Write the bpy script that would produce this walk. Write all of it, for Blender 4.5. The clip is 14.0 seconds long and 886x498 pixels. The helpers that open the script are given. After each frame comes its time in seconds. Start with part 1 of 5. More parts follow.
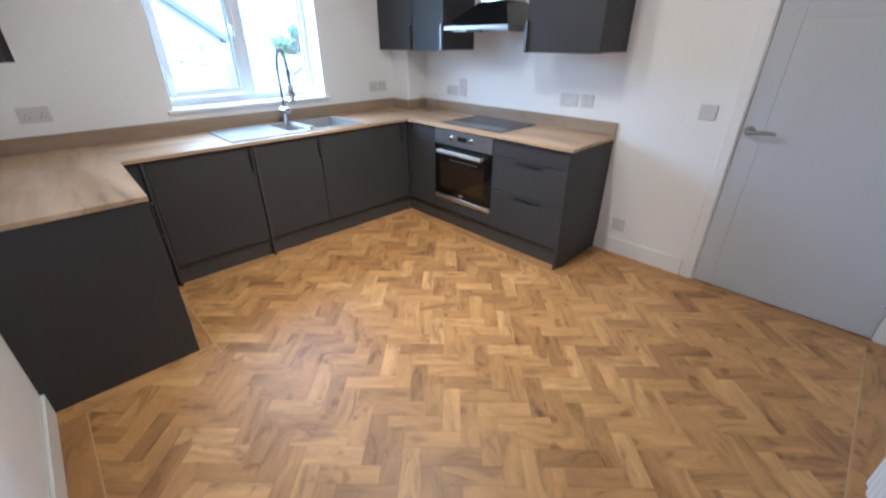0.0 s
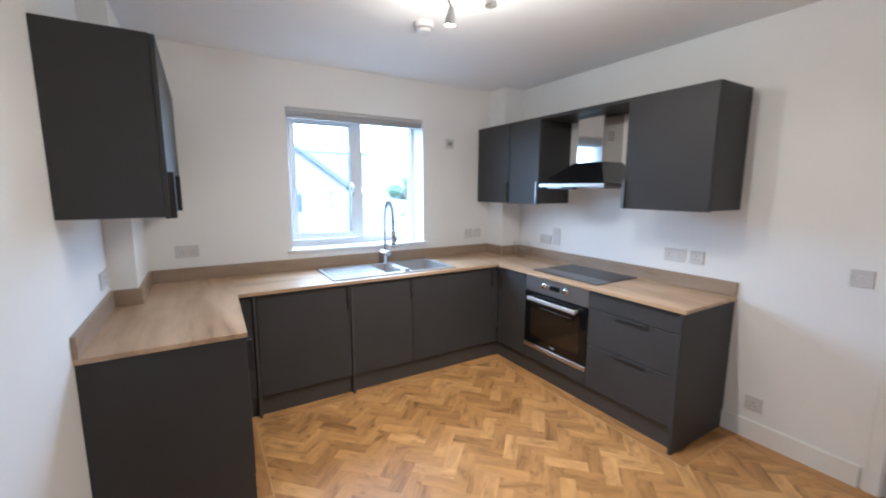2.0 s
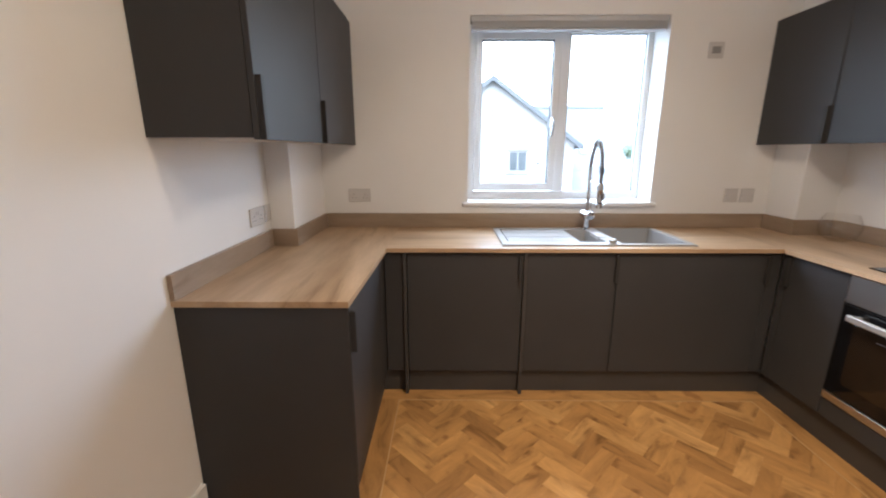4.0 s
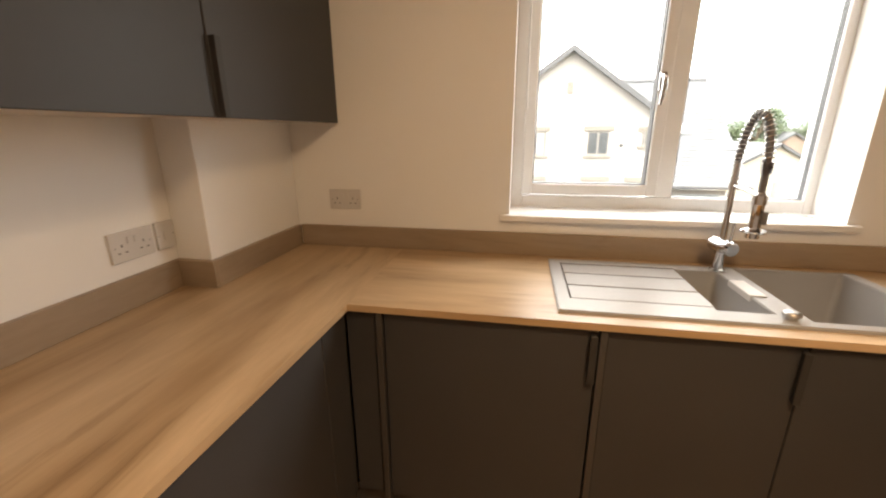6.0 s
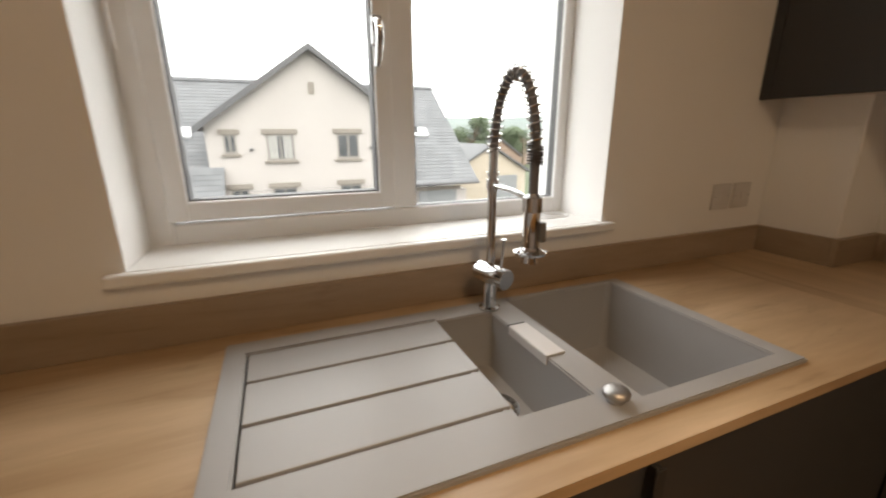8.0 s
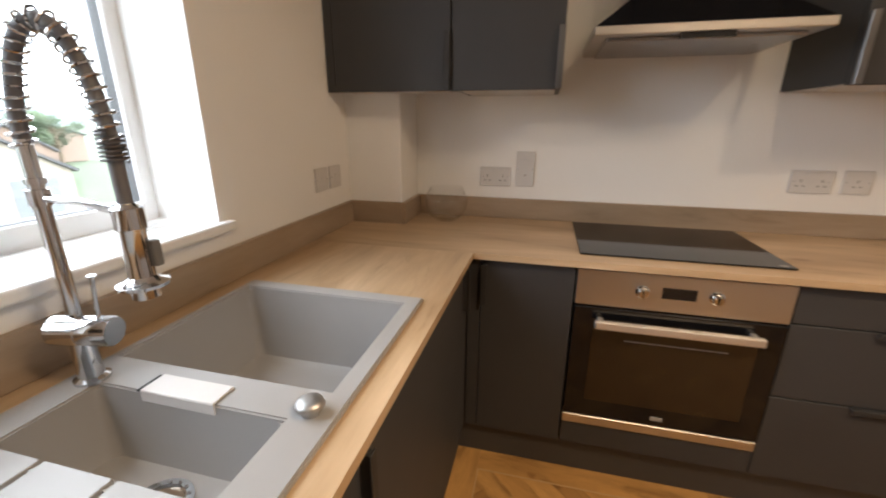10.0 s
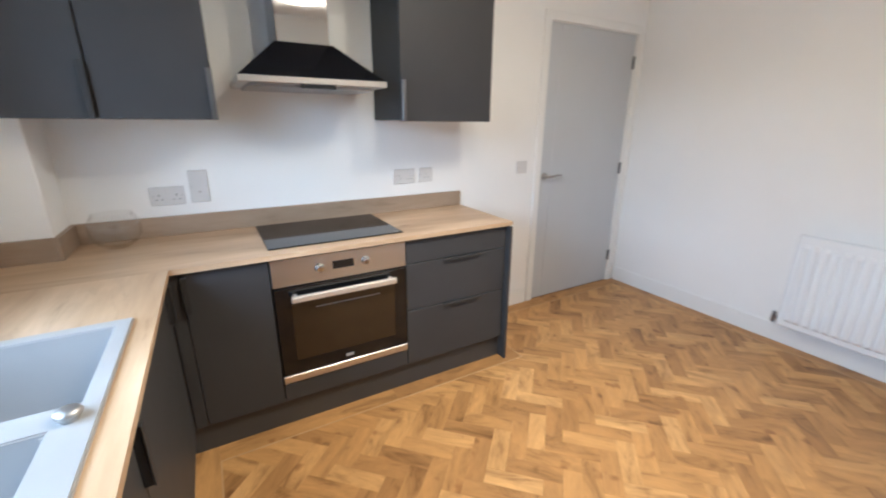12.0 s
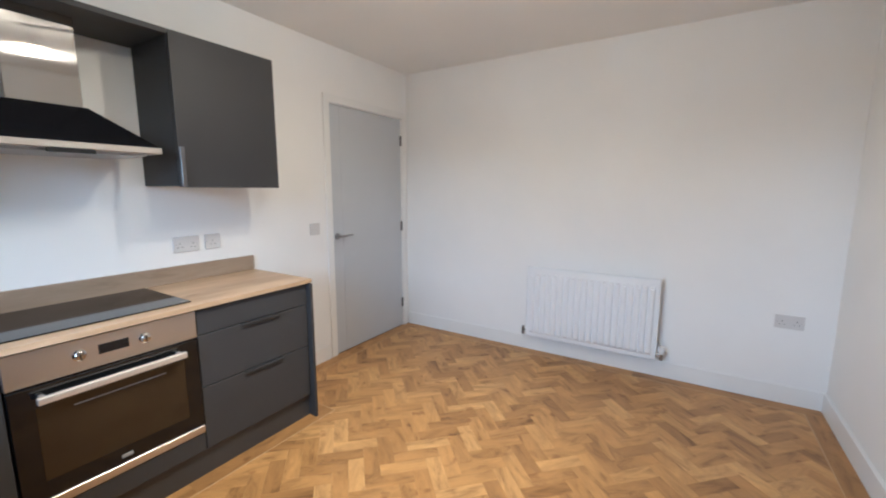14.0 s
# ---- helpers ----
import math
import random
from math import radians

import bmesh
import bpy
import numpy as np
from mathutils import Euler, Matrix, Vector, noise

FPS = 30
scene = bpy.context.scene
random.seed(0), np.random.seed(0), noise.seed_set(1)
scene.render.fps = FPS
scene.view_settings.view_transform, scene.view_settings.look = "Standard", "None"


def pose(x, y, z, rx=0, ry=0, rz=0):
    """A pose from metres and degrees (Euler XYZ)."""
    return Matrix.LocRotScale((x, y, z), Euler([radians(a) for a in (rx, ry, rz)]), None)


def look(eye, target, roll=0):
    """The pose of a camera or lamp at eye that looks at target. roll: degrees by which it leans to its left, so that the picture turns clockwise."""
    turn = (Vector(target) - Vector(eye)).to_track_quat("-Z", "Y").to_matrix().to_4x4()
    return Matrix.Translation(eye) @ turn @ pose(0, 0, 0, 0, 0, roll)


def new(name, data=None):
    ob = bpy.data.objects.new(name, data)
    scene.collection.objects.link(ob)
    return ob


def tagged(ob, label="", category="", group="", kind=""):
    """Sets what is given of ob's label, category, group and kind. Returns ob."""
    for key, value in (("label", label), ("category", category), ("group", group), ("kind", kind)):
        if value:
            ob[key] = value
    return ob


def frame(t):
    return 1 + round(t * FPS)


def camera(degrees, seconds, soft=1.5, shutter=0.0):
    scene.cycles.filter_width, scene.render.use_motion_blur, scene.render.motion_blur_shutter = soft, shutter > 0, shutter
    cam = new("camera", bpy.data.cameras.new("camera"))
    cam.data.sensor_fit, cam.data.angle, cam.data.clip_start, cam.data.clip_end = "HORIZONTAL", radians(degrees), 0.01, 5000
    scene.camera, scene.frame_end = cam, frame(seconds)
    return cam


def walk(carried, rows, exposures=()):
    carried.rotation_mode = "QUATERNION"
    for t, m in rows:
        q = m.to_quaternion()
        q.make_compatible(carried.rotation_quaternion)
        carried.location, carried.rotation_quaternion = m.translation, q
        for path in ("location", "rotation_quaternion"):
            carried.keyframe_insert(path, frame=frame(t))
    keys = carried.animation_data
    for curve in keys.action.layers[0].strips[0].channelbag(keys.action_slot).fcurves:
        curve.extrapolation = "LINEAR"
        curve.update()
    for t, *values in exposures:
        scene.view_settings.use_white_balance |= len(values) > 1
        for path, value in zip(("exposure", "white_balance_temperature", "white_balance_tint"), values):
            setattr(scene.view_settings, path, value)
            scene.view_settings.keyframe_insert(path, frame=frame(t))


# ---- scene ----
cam = camera(95.6, 14.0, soft=2.0, shutter=0.35)
PATH = [
    (0, (-0.257, -0.368, 1.417), (0.982, 0.907, 0.502), -0.0),
    (0.5, (-0.265, -0.386, 1.469), (1.058, 0.975, 0.838), 0.1),
    (1, (-0.289, -0.381, 1.51), (1.072, 1.024, 1.089), 0.2),
    (1.5, (-0.297, -0.342, 1.509), (0.971, 1.174, 1.203), 0.2),
    (2, (-0.173, -0.273, 1.477), (0.85, 1.42, 1.183), 0.2),
    (2.5, (-0.047, -0.177, 1.44), (0.718, 1.647, 1.14), 0.2),
    (3, (0.045, 0.029, 1.398), (0.584, 1.931, 1.101), -0.0),
    (3.5, (0.172, 0.225, 1.362), (0.457, 2.173, 1.01), 0.1),
    (4, (0.293, 0.415, 1.325), (0.275, 2.357, 0.848), -0.0),
    (6.5, (0.499, 1.616, 1.32), (0.139, 3.5, 0.755), -0.3),
    (7, (0.565, 1.808, 1.293), (0.611, 3.73, 0.741), -0.4),
    (7.5, (0.651, 1.984, 1.266), (1.054, 3.865, 0.717), -0.3),
    (8, (0.717, 2.092, 1.253), (1.44, 3.875, 0.706), -0.3),
    (8.5, (0.768, 2.175, 1.247), (1.883, 3.744, 0.702), -0.3),
    (9, (0.822, 2.197, 1.238), (2.313, 3.401, 0.667), -0.3),
    (11.5, (0.45, 2.188, 1.313), (2.27, 1.617, 0.713), 0.4),
    (12, (0.34, 2.217, 1.349), (1.995, 1.267, 0.751), 0.3),
    (12.5, (0.271, 2.281, 1.375), (1.726, 1.003, 0.876), 0.4),
    (13, (0.213, 2.311, 1.372), (1.532, 0.847, 1.034), 0.4),
    (13.5, (0.168, 2.324, 1.359), (1.359, 0.744, 1.063), 0.1),
    (14, (0.167, 2.351, 1.348), (1.208, 0.669, 1.056), 0.1),
]
EXPOSURES = [(0.0, 1.68, 4330, 2), (3.0, 1.58, 4700, 4), (4.2, 1.36, 5450, 8), (6.3, 0.95, 7500, 12), (8.0, 0.15, 7150, 11), (9.2, 0.5, 6900, 11), (11.3, 1.78, 4900, 2), (12.5, 1.9, 4650, 1), (14.0, 1.74, 4620, 1)]
walk(cam, [(t, look(eye, target, roll)) for t, eye, target, roll in PATH], EXPOSURES)

# ---- plan of the room ----
WEST, EAST, SOUTH, NORTH, CEIL = -0.62, 2.562, -0.848, 3.0, 2.415
TOP = 0.84          # worktop height
FRONT_E, FRONT_N, FRONT_W = 2.02, 2.42, -0.034   # faces of the base units
WIN = (0.427, 1.592, 1.003, 2.088)              # window opening x0 x1 z0 z1
DOOR = (-0.752, 0.125, 1.992)                   # door leaf y0 y1 height
GROUND = -2.9

# ---- world, sun and lamps ----
world = bpy.data.worlds.new("sky")
scene.world = world
world.use_nodes = True
wn, wl = world.node_tree.nodes, world.node_tree.links
bg = wn["Background"]
sky = wn.new("ShaderNodeTexSky")
sky.sky_type, sky.sun_disc = "NISHITA", False
sky.sun_elevation, sky.sun_rotation = radians(48), radians(160)
sky.air_density, sky.dust_density = 1.0, 3.0
coord = wn.new("ShaderNodeTexCoord")
cloud = wn.new("ShaderNodeTexNoise")
cloud.inputs["Scale"].default_value, cloud.inputs["Detail"].default_value = 2.2, 6
squash = wn.new("ShaderNodeMapping")
squash.inputs["Scale"].default_value = (1, 1, 3.5)
ramp = wn.new("ShaderNodeValToRGB")
ramp.color_ramp.elements[0].position, ramp.color_ramp.elements[0].color = 0.32, (6.6, 6.8, 7.1, 1)
ramp.color_ramp.elements[1].position, ramp.color_ramp.elements[1].color = 0.68, (10.0, 10.1, 10.3, 1)
mixsky = wn.new("ShaderNodeMixRGB")
mixsky.inputs[0].default_value = 0.85
wl.new(coord.outputs["Generated"], squash.inputs["Vector"])
wl.new(squash.outputs["Vector"], cloud.inputs["Vector"])
wl.new(cloud.outputs["Fac"], ramp.inputs["Fac"])
wl.new(sky.outputs["Color"], mixsky.inputs[1])
wl.new(ramp.outputs["Color"], mixsky.inputs[2])
# a bright, nearly even overcast sky
height = wn.new("ShaderNodeSeparateXYZ")
wl.new(coord.outputs["Generated"], height.inputs[0])
rise = wn.new("ShaderNodeMapRange")
rise.inputs["To Min"].default_value, rise.inputs["To Max"].default_value = 1.5, 1.75
wl.new(height.outputs["Z"], rise.inputs["Value"])
grade = wn.new("ShaderNodeVectorMath")
grade.operation = "SCALE"
wl.new(mixsky.outputs["Color"], grade.inputs[0])
wl.new(rise.outputs["Result"], grade.inputs["Scale"])
wl.new(grade.outputs[0], bg.inputs["Color"])
bg.inputs["Strength"].default_value = 0.42

sun = new("sun", bpy.data.lights.new("sun", "SUN"))
sun.data.energy, sun.data.angle, sun.data.color = 0.5, radians(25), (1, 0.96, 0.9)
sun.matrix_world = look((0, -8, 12), (2, 10, 0))

# light portal in the window opening
portal = new("window_portal", bpy.data.lights.new("window_portal", "AREA"))
portal.data.shape, portal.data.size, portal.data.size_y = "RECTANGLE", WIN[1] - WIN[0], WIN[3] - WIN[2]
portal.data.cycles.is_portal = True
portal.matrix_world = look(((WIN[0] + WIN[1]) / 2, NORTH + 0.30, (WIN[2] + WIN[3]) / 2), ((WIN[0] + WIN[1]) / 2, 0, (WIN[2] + WIN[3]) / 2))

SPOT_WATTS, SPILL_WATTS, GLOW_WATTS = 24, 3.0, 4.0
BULBS = [((0.89, 1.43, 2.235), (0.95, 1.85, 0.0)), ((1.12, 0.98, 2.25), (1.35, 1.25, 0.0))]   # the two lit heads, and where they aim
for eye, target in BULBS:
    s = new("spot_lamp", bpy.data.lights.new("spot_lamp", "SPOT"))
    s.data.energy, s.data.color, s.data.spot_size, s.data.spot_blend, s.data.shadow_soft_size = SPOT_WATTS, (1.0, 0.72, 0.45), radians(100), 0.9, 0.025
    way = (Vector(target) - Vector(eye)).normalized()
    s.matrix_world = look(Vector(eye) + way * 0.012, target)
    # the bulb's sideways spill past its open rim, and the faint light that leaks up to the ceiling
    p = new("bulb_spill", bpy.data.lights.new("bulb_spill", "SPOT"))
    p.data.energy, p.data.color, p.data.spot_size, p.data.spot_blend, p.data.shadow_soft_size = SPILL_WATTS, (1.0, 0.72, 0.45), radians(168), 0.3, 0.028
    p.matrix_world = look(Vector(eye) + way * 0.03, Vector(eye) + way * 0.03 + Vector((0.0, 0.001, -1.0)))
    g = new("bulb_glow", bpy.data.lights.new("bulb_glow", "POINT"))
    g.data.energy, g.data.color, g.data.shadow_soft_size = GLOW_WATTS, (1.0, 0.72, 0.45), 0.028
    g.location = Vector(eye) + way * 0.03


# ---- materials ----
def material(name, colour, rough=0.5, metal=0.0, spec=0.5):
    m = bpy.data.materials.new(name)
    m.use_nodes = True
    b = m.node_tree.nodes["Principled BSDF"]
    b.inputs["Base Color"].default_value = (*colour, 1)
    b.inputs["Roughness"].default_value, b.inputs["Metallic"].default_value = rough, metal
    b.inputs["Specular IOR Level"].default_value = spec
    return m, m.node_tree.nodes, m.node_tree.links, b


def mapped(n, l, scale, source="Object"):
    c, mp = n.new("ShaderNodeTexCoord"), n.new("ShaderNodeMapping")
    mp.inputs["Scale"].default_value = scale
    l.new(c.outputs[source], mp.inputs["Vector"])
    return mp


def noise_tex(n, l, vec, scale, detail=4, rough=0.55, distort=0.0):
    t = n.new("ShaderNodeTexNoise")
    t.inputs["Scale"].default_value, t.inputs["Detail"].default_value = scale, detail
    t.inputs["Roughness"].default_value, t.inputs["Distortion"].default_value = rough, distort
    if vec is not None:
        l.new(vec, t.inputs["Vector"])
    return t


def ramped(n, l, fac, stops):
    r = n.new("ShaderNodeValToRGB")
    e = r.color_ramp.elements
    while len(e) < len(stops):
        e.new(0.5)
    for k, (p, c) in zip(e, stops):
        k.position, k.color = p, (*c, 1)
    l.new(fac, r.inputs["Fac"])
    return r


def mix(n, l, kind, fac, a, b):
    m = n.new("ShaderNodeMixRGB")
    m.blend_type = kind
    for i, v in enumerate((fac, a, b)):
        if hasattr(v, "is_linked"):
            l.new(v, m.inputs[i])
        else:
            m.inputs[i].default_value = v if i == 0 else (*v, 1)
    return m.outputs[0]


def bumped(n, l, b, height, strength, dist=0.002):
    bp = n.new("ShaderNodeBump")
    bp.inputs["Strength"].default_value, bp.inputs["Distance"].default_value = strength, dist
    l.new(height, bp.inputs["Height"])
    l.new(bp.outputs["Normal"], b.inputs["Normal"])


def surface(name, colour, rough, var=0.06, scale=3.0, fine=120.0, bump=0.08, metal=0.0, spec=0.5, stretch=(1, 1, 1), rvar=0.08):
    """A plain surface with variation at two scales, fine relief and uneven gloss."""
    m, n, l, b = material(name, colour, rough, metal, spec)
    mp = mapped(n, l, stretch)
    big, small = noise_tex(n, l, mp.outputs["Vector"], scale), noise_tex(n, l, mp.outputs["Vector"], fine, 3)
    lo, hi = tuple(c * (1 - var) for c in colour), tuple(min(1, c * (1 + var)) for c in colour)
    r = ramped(n, l, big.outputs["Fac"], [(0.3, lo), (0.7, hi)])
    col = mix(n, l, "OVERLAY", 0.05, r.outputs["Color"], small.outputs["Color"])
    l.new(col, b.inputs["Base Color"])
    rr = n.new("ShaderNodeMapRange")
    rr.inputs["To Min"].default_value, rr.inputs["To Max"].default_value = max(0.02, rough - rvar), min(1, rough + rvar)
    l.new(big.outputs["Fac"], rr.inputs["Value"])
    l.new(rr.outputs["Result"], b.inputs["Roughness"])
    if bump:
        bumped(n, l, b, small.outputs["Fac"], bump)
    return m


def oak_floor(name, single):
    """Vinyl oak block: UV runs along the block in metres; each block has a tone of its own."""
    m, n, l, b = material(name, (0.4, 0.23, 0.1), 0.42)
    uv = n.new("ShaderNodeUVMap")
    if single:
        rnd = n.new("ShaderNodeObjectInfo").outputs["Random"]
    else:
        rnd = n.new("ShaderNodeNewGeometry").outputs["Random Per Island"]
    off = n.new("ShaderNodeVectorMath")
    off.operation = "ADD"
    mul = n.new("ShaderNodeMath")
    mul.operation, mul.inputs[1].default_value = "MULTIPLY", 37.0
    l.new(rnd, mul.inputs[0])
    cmb = n.new("ShaderNodeCombineXYZ")
    for k in "XYZ":
        l.new(mul.outputs[0], cmb.inputs[k])
    l.new(uv.outputs["UV"], off.inputs[0])
    l.new(cmb.outputs[0], off.inputs[1])
    mp = n.new("ShaderNodeMapping")
    mp.inputs["Scale"].default_value = (3.6, 13, 10)
    l.new(off.outputs[0], mp.inputs["Vector"])
    grain = noise_tex(n, l, mp.outputs["Vector"], 1.0, 6, 0.62, 0.9)
    fine = noise_tex(n, l, mp.outputs["Vector"], 9.0, 4, 0.6)
    knots = n.new("ShaderNodeTexNoise")
    knots.inputs["Scale"].default_value, knots.inputs["Detail"].default_value = 9.0, 2
    l.new(off.outputs[0], knots.inputs["Vector"])
    tone = ramped(n, l, rnd, [(0.0, (0.35, 0.185, 0.060)), (0.25, (0.445, 0.242, 0.079)), (0.7, (0.53, 0.298, 0.100)), (1.0, (0.62, 0.368, 0.136))])
    dark = ramped(n, l, grain.outputs["Fac"], [(0.30, (0.47, 0.41, 0.35)), (0.46, (0.87, 0.85, 0.82)), (0.68, (1.15, 1.13, 1.10))])
    c1 = mix(n, l, "MULTIPLY", 1.0, tone.outputs["Color"], dark.outputs["Color"])
    kn = ramped(n, l, knots.outputs["Fac"], [(0.64, (1, 1, 1)), (0.72, (0.55, 0.46, 0.4))])
    c2 = mix(n, l, "MULTIPLY", 0.8, c1, kn.outputs["Color"])
    fr = ramped(n, l, fine.outputs["Fac"], [(0.3, (0.90, 0.89, 0.88)), (0.6, (1, 1, 1))])
    l.new(mix(n, l, "MULTIPLY", 0.7, c2, fr.outputs["Color"]), b.inputs["Base Color"])
    rr = n.new("ShaderNodeMapRange")
    rr.inputs["To Min"].default_value, rr.inputs["To Max"].default_value = 0.36, 0.52
    l.new(fine.outputs["Fac"], rr.inputs["Value"])
    l.new(rr.outputs["Result"], b.inputs["Roughness"])
    bumped(n, l, b, fine.outputs["Fac"], 0.12, 0.001)
    return m


def oak_laminate(name, along, tones=((0.385, 0.255, 0.142), (0.52, 0.372, 0.228), (0.64, 0.48, 0.318))):
    """Oak laminate with broad planks of grain along x or y."""
    m, n, l, b = material(name, (0.55, 0.4, 0.26), 0.36)
    stretch = (1.5, 10, 10) if along == "x" else (10, 1.5, 10)
    mp = mapped(n, l, stretch)
    grain = noise_tex(n, l, mp.outputs["Vector"], 1.0, 6, 0.6, 1.2)
    fine = noise_tex(n, l, mp.outputs["Vector"], 9.0, 4, 0.6, 0.2)
    wide = noise_tex(n, l, mapped(n, l, (0.8, 5, 5) if along == "x" else (5, 0.8, 5)).outputs["Vector"], 1.3, 3)
    base = ramped(n, l, wide.outputs["Fac"], [(0.3, tones[0]), (0.5, tones[1]), (0.7, tones[2])])
    g = ramped(n, l, grain.outputs["Fac"], [(0.27, (0.50, 0.43, 0.35)), (0.41, (0.90, 0.88, 0.85)), (0.65, (1.05, 1.04, 1.03))])
    f = ramped(n, l, fine.outputs["Fac"], [(0.3, (0.9, 0.89, 0.87)), (0.6, (1, 1, 1))])
    c = mix(n, l, "MULTIPLY", 0.8, base.outputs["Color"], g.outputs["Color"])
    c = mix(n, l, "MULTIPLY", 0.6, c, f.outputs["Color"])
    knot = n.new("ShaderNodeTexVoronoi")
    knot.inputs["Scale"].default_value = 1.0
    l.new(mapped(n, l, (1.6, 3.6, 2) if along == "x" else (3.6, 1.6, 2)).outputs["Vector"], knot.inputs["Vector"])
    kr = ramped(n, l, knot.outputs["Distance"], [(0.02, (0.5, 0.4, 0.3)), (0.07, (1, 1, 1))])
    l.new(mix(n, l, "MULTIPLY", 0.75, c, kr.outputs["Color"]), b.inputs["Base Color"])
    bumped(n, l, b, fine.outputs["Fac"], 0.08, 0.001)
    return m


def brushed(name, colour, rough, along):
    m, n, l, b = material(name, colour, rough, 1.0)
    mp = mapped(n, l, {"x": (4, 900, 900), "y": (900, 4, 900), "z": (900, 900, 4)}[along])
    t = noise_tex(n, l, mp.outputs["Vector"], 1.0, 3)
    rr = n.new("ShaderNodeMapRange")
    rr.inputs["To Min"].default_value, rr.inputs["To Max"].default_value = rough - 0.08, rough + 0.08
    l.new(t.outputs["Fac"], rr.inputs["Value"])
    l.new(rr.outputs["Result"], b.inputs["Roughness"])
    bumped(n, l, b, t.outputs["Fac"], 0.06, 0.0005)
    return m


def flue_steel(name, colour, rough):
    """Steel brushed up the flue, which draws lamp reflections out sideways."""
    m, n, l, b = material(name, colour, rough, 1.0)
    b.inputs["Anisotropic"].default_value = 1.0
    tg = n.new("ShaderNodeTangent")
    tg.direction_type, tg.axis = "RADIAL", "Z"
    l.new(tg.outputs[0], b.inputs["Tangent"])
    return m


def pane_glass(name, tint=(0.95, 0.965, 0.96)):
    """A thin pane: clear, with a faint reflection."""
    m, n, l, b = material(name, (1, 1, 1), 0.0)
    out = n["Material Output"]
    clear, gloss, mx, fr, pw = n.new("ShaderNodeBsdfTransparent"), n.new("ShaderNodeBsdfGlossy"), n.new("ShaderNodeMixShader"), n.new("ShaderNodeLayerWeight"), n.new("ShaderNodeMath")
    clear.inputs["Color"].default_value = (*tint, 1)
    gloss.inputs["Roughness"].default_value, fr.inputs["Blend"].default_value = 0.0, 0.5
    pw.operation, pw.inputs[1].default_value = "POWER", 4.0
    l.new(fr.outputs["Facing"], pw.inputs[0])
    sc = n.new("ShaderNodeMath")
    sc.operation, sc.inputs[1].default_value, sc.inputs[2].default_value = "MULTIPLY_ADD", 0.5, 0.035
    l.new(pw.outputs[0], sc.inputs[0])
    l.new(sc.outputs[0], mx.inputs[0])
    l.new(clear.outputs[0], mx.inputs[1])
    l.new(gloss.outputs[0], mx.inputs[2])
    l.new(mx.outputs[0], out.inputs["Surface"])
    return m


def glow(name, colour, strength):
    m, n, l, b = material(name, colour, 0.4)
    b.inputs["Emission Color"].default_value = (*colour, 1)
    b.inputs["Emission Strength"].default_value = strength
    return m


def slate_mat(name, lo, hi):
    m, n, l, b = material(name, lo, 0.7)
    rnd = n.new("ShaderNodeNewGeometry").outputs["Random Per Island"]
    r = ramped(n, l, rnd, [(0, lo), (1, hi)])
    t = noise_tex(n, l, mapped(n, l, (1, 1, 1)).outputs["Vector"], 1.5, 5)
    tr = ramped(n, l, t.outputs["Fac"], [(0.3, (0.8, 0.8, 0.8)), (0.7, (1.1, 1.1, 1.1))])
    l.new(mix(n, l, "MULTIPLY", 0.8, r.outputs["Color"], tr.outputs["Color"]), b.inputs["Base Color"])
    return m


WALL = surface("wall_paint", (0.89, 0.882, 0.868), 0.85, 0.02, 1.5, 260, 0.10, spec=0.25)
CEILING = surface("ceiling_paint", (0.90, 0.895, 0.885), 0.9, 0.02, 1.2, 200, 0.10, spec=0.2)
TRIM = surface("white_gloss_paint", (0.86, 0.855, 0.84), 0.4, 0.02, 4, 90, 0.03)
UPVC = surface("white_upvc", (0.80, 0.81, 0.82), 0.3, 0.02, 5, 90, 0.02)
DOORPAINT = surface("pale_grey_door", (0.56, 0.58, 0.61), 0.42, 0.02, 2, 160, 0.03)
UNIT = surface("graphite_matt_unit", (0.050, 0.0495, 0.051), 0.5, 0.06, 3, 220, 0.05, spec=0.28)
UNITEDGE = surface("dark_unit_edge", (0.028, 0.027, 0.027), 0.5, 0.08, 6, 150, 0.05)
PLINTH = surface("graphite_plinth", (0.055, 0.053, 0.053), 0.5, 0.08, 4, 150, 0.05)
# edge pulls in two copies: dark surroundings or window light reflected, set by colour
PULL_DIM = surface("pull_dim_reflection", (0.035, 0.034, 0.034), 0.55, 0.05, 8, 200, 0.03, spec=0.3)
PULL_LIT = surface("satin_pull_lit", (0.22, 0.22, 0.23), 0.35, 0.05, 8, 200, 0.03, metal=1.0)
CARCASS = surface("white_melamine", (0.62, 0.60, 0.57), 0.5, 0.02, 4, 120, 0.02)
STEEL = brushed("brushed_steel", (0.58, 0.55, 0.52), 0.37, "y")
STEELZ = flue_steel("brushed_steel_flue", (0.50, 0.485, 0.465), 0.065)
CHROME = surface("chrome", (0.62, 0.62, 0.63), 0.09, 0.02, 8, 60, 0.0, metal=1.0, rvar=0.03)
SATIN = surface("satin_chrome", (0.36, 0.36, 0.37), 0.3, 0.04, 8, 90, 0.02, metal=1.0)
DARKMETAL = surface("dark_hinge_metal", (0.22, 0.22, 0.23), 0.4, 0.05, 8, 90, 0.02, metal=1.0)
BLACKGLASS = surface("black_glass", (0.006, 0.006, 0.007), 0.06, 0.05, 4, 60, 0.0, spec=0.4, rvar=0.02)
HOODBLACK = surface("black_enamel", (0.010, 0.010, 0.012), 0.12, 0.05, 4, 60, 0.0, rvar=0.03)
OVENGLASS = surface("smoked_oven_glass", (0.026, 0.0165, 0.009), 0.08, 0.1, 3, 60, 0.0, rvar=0.02)
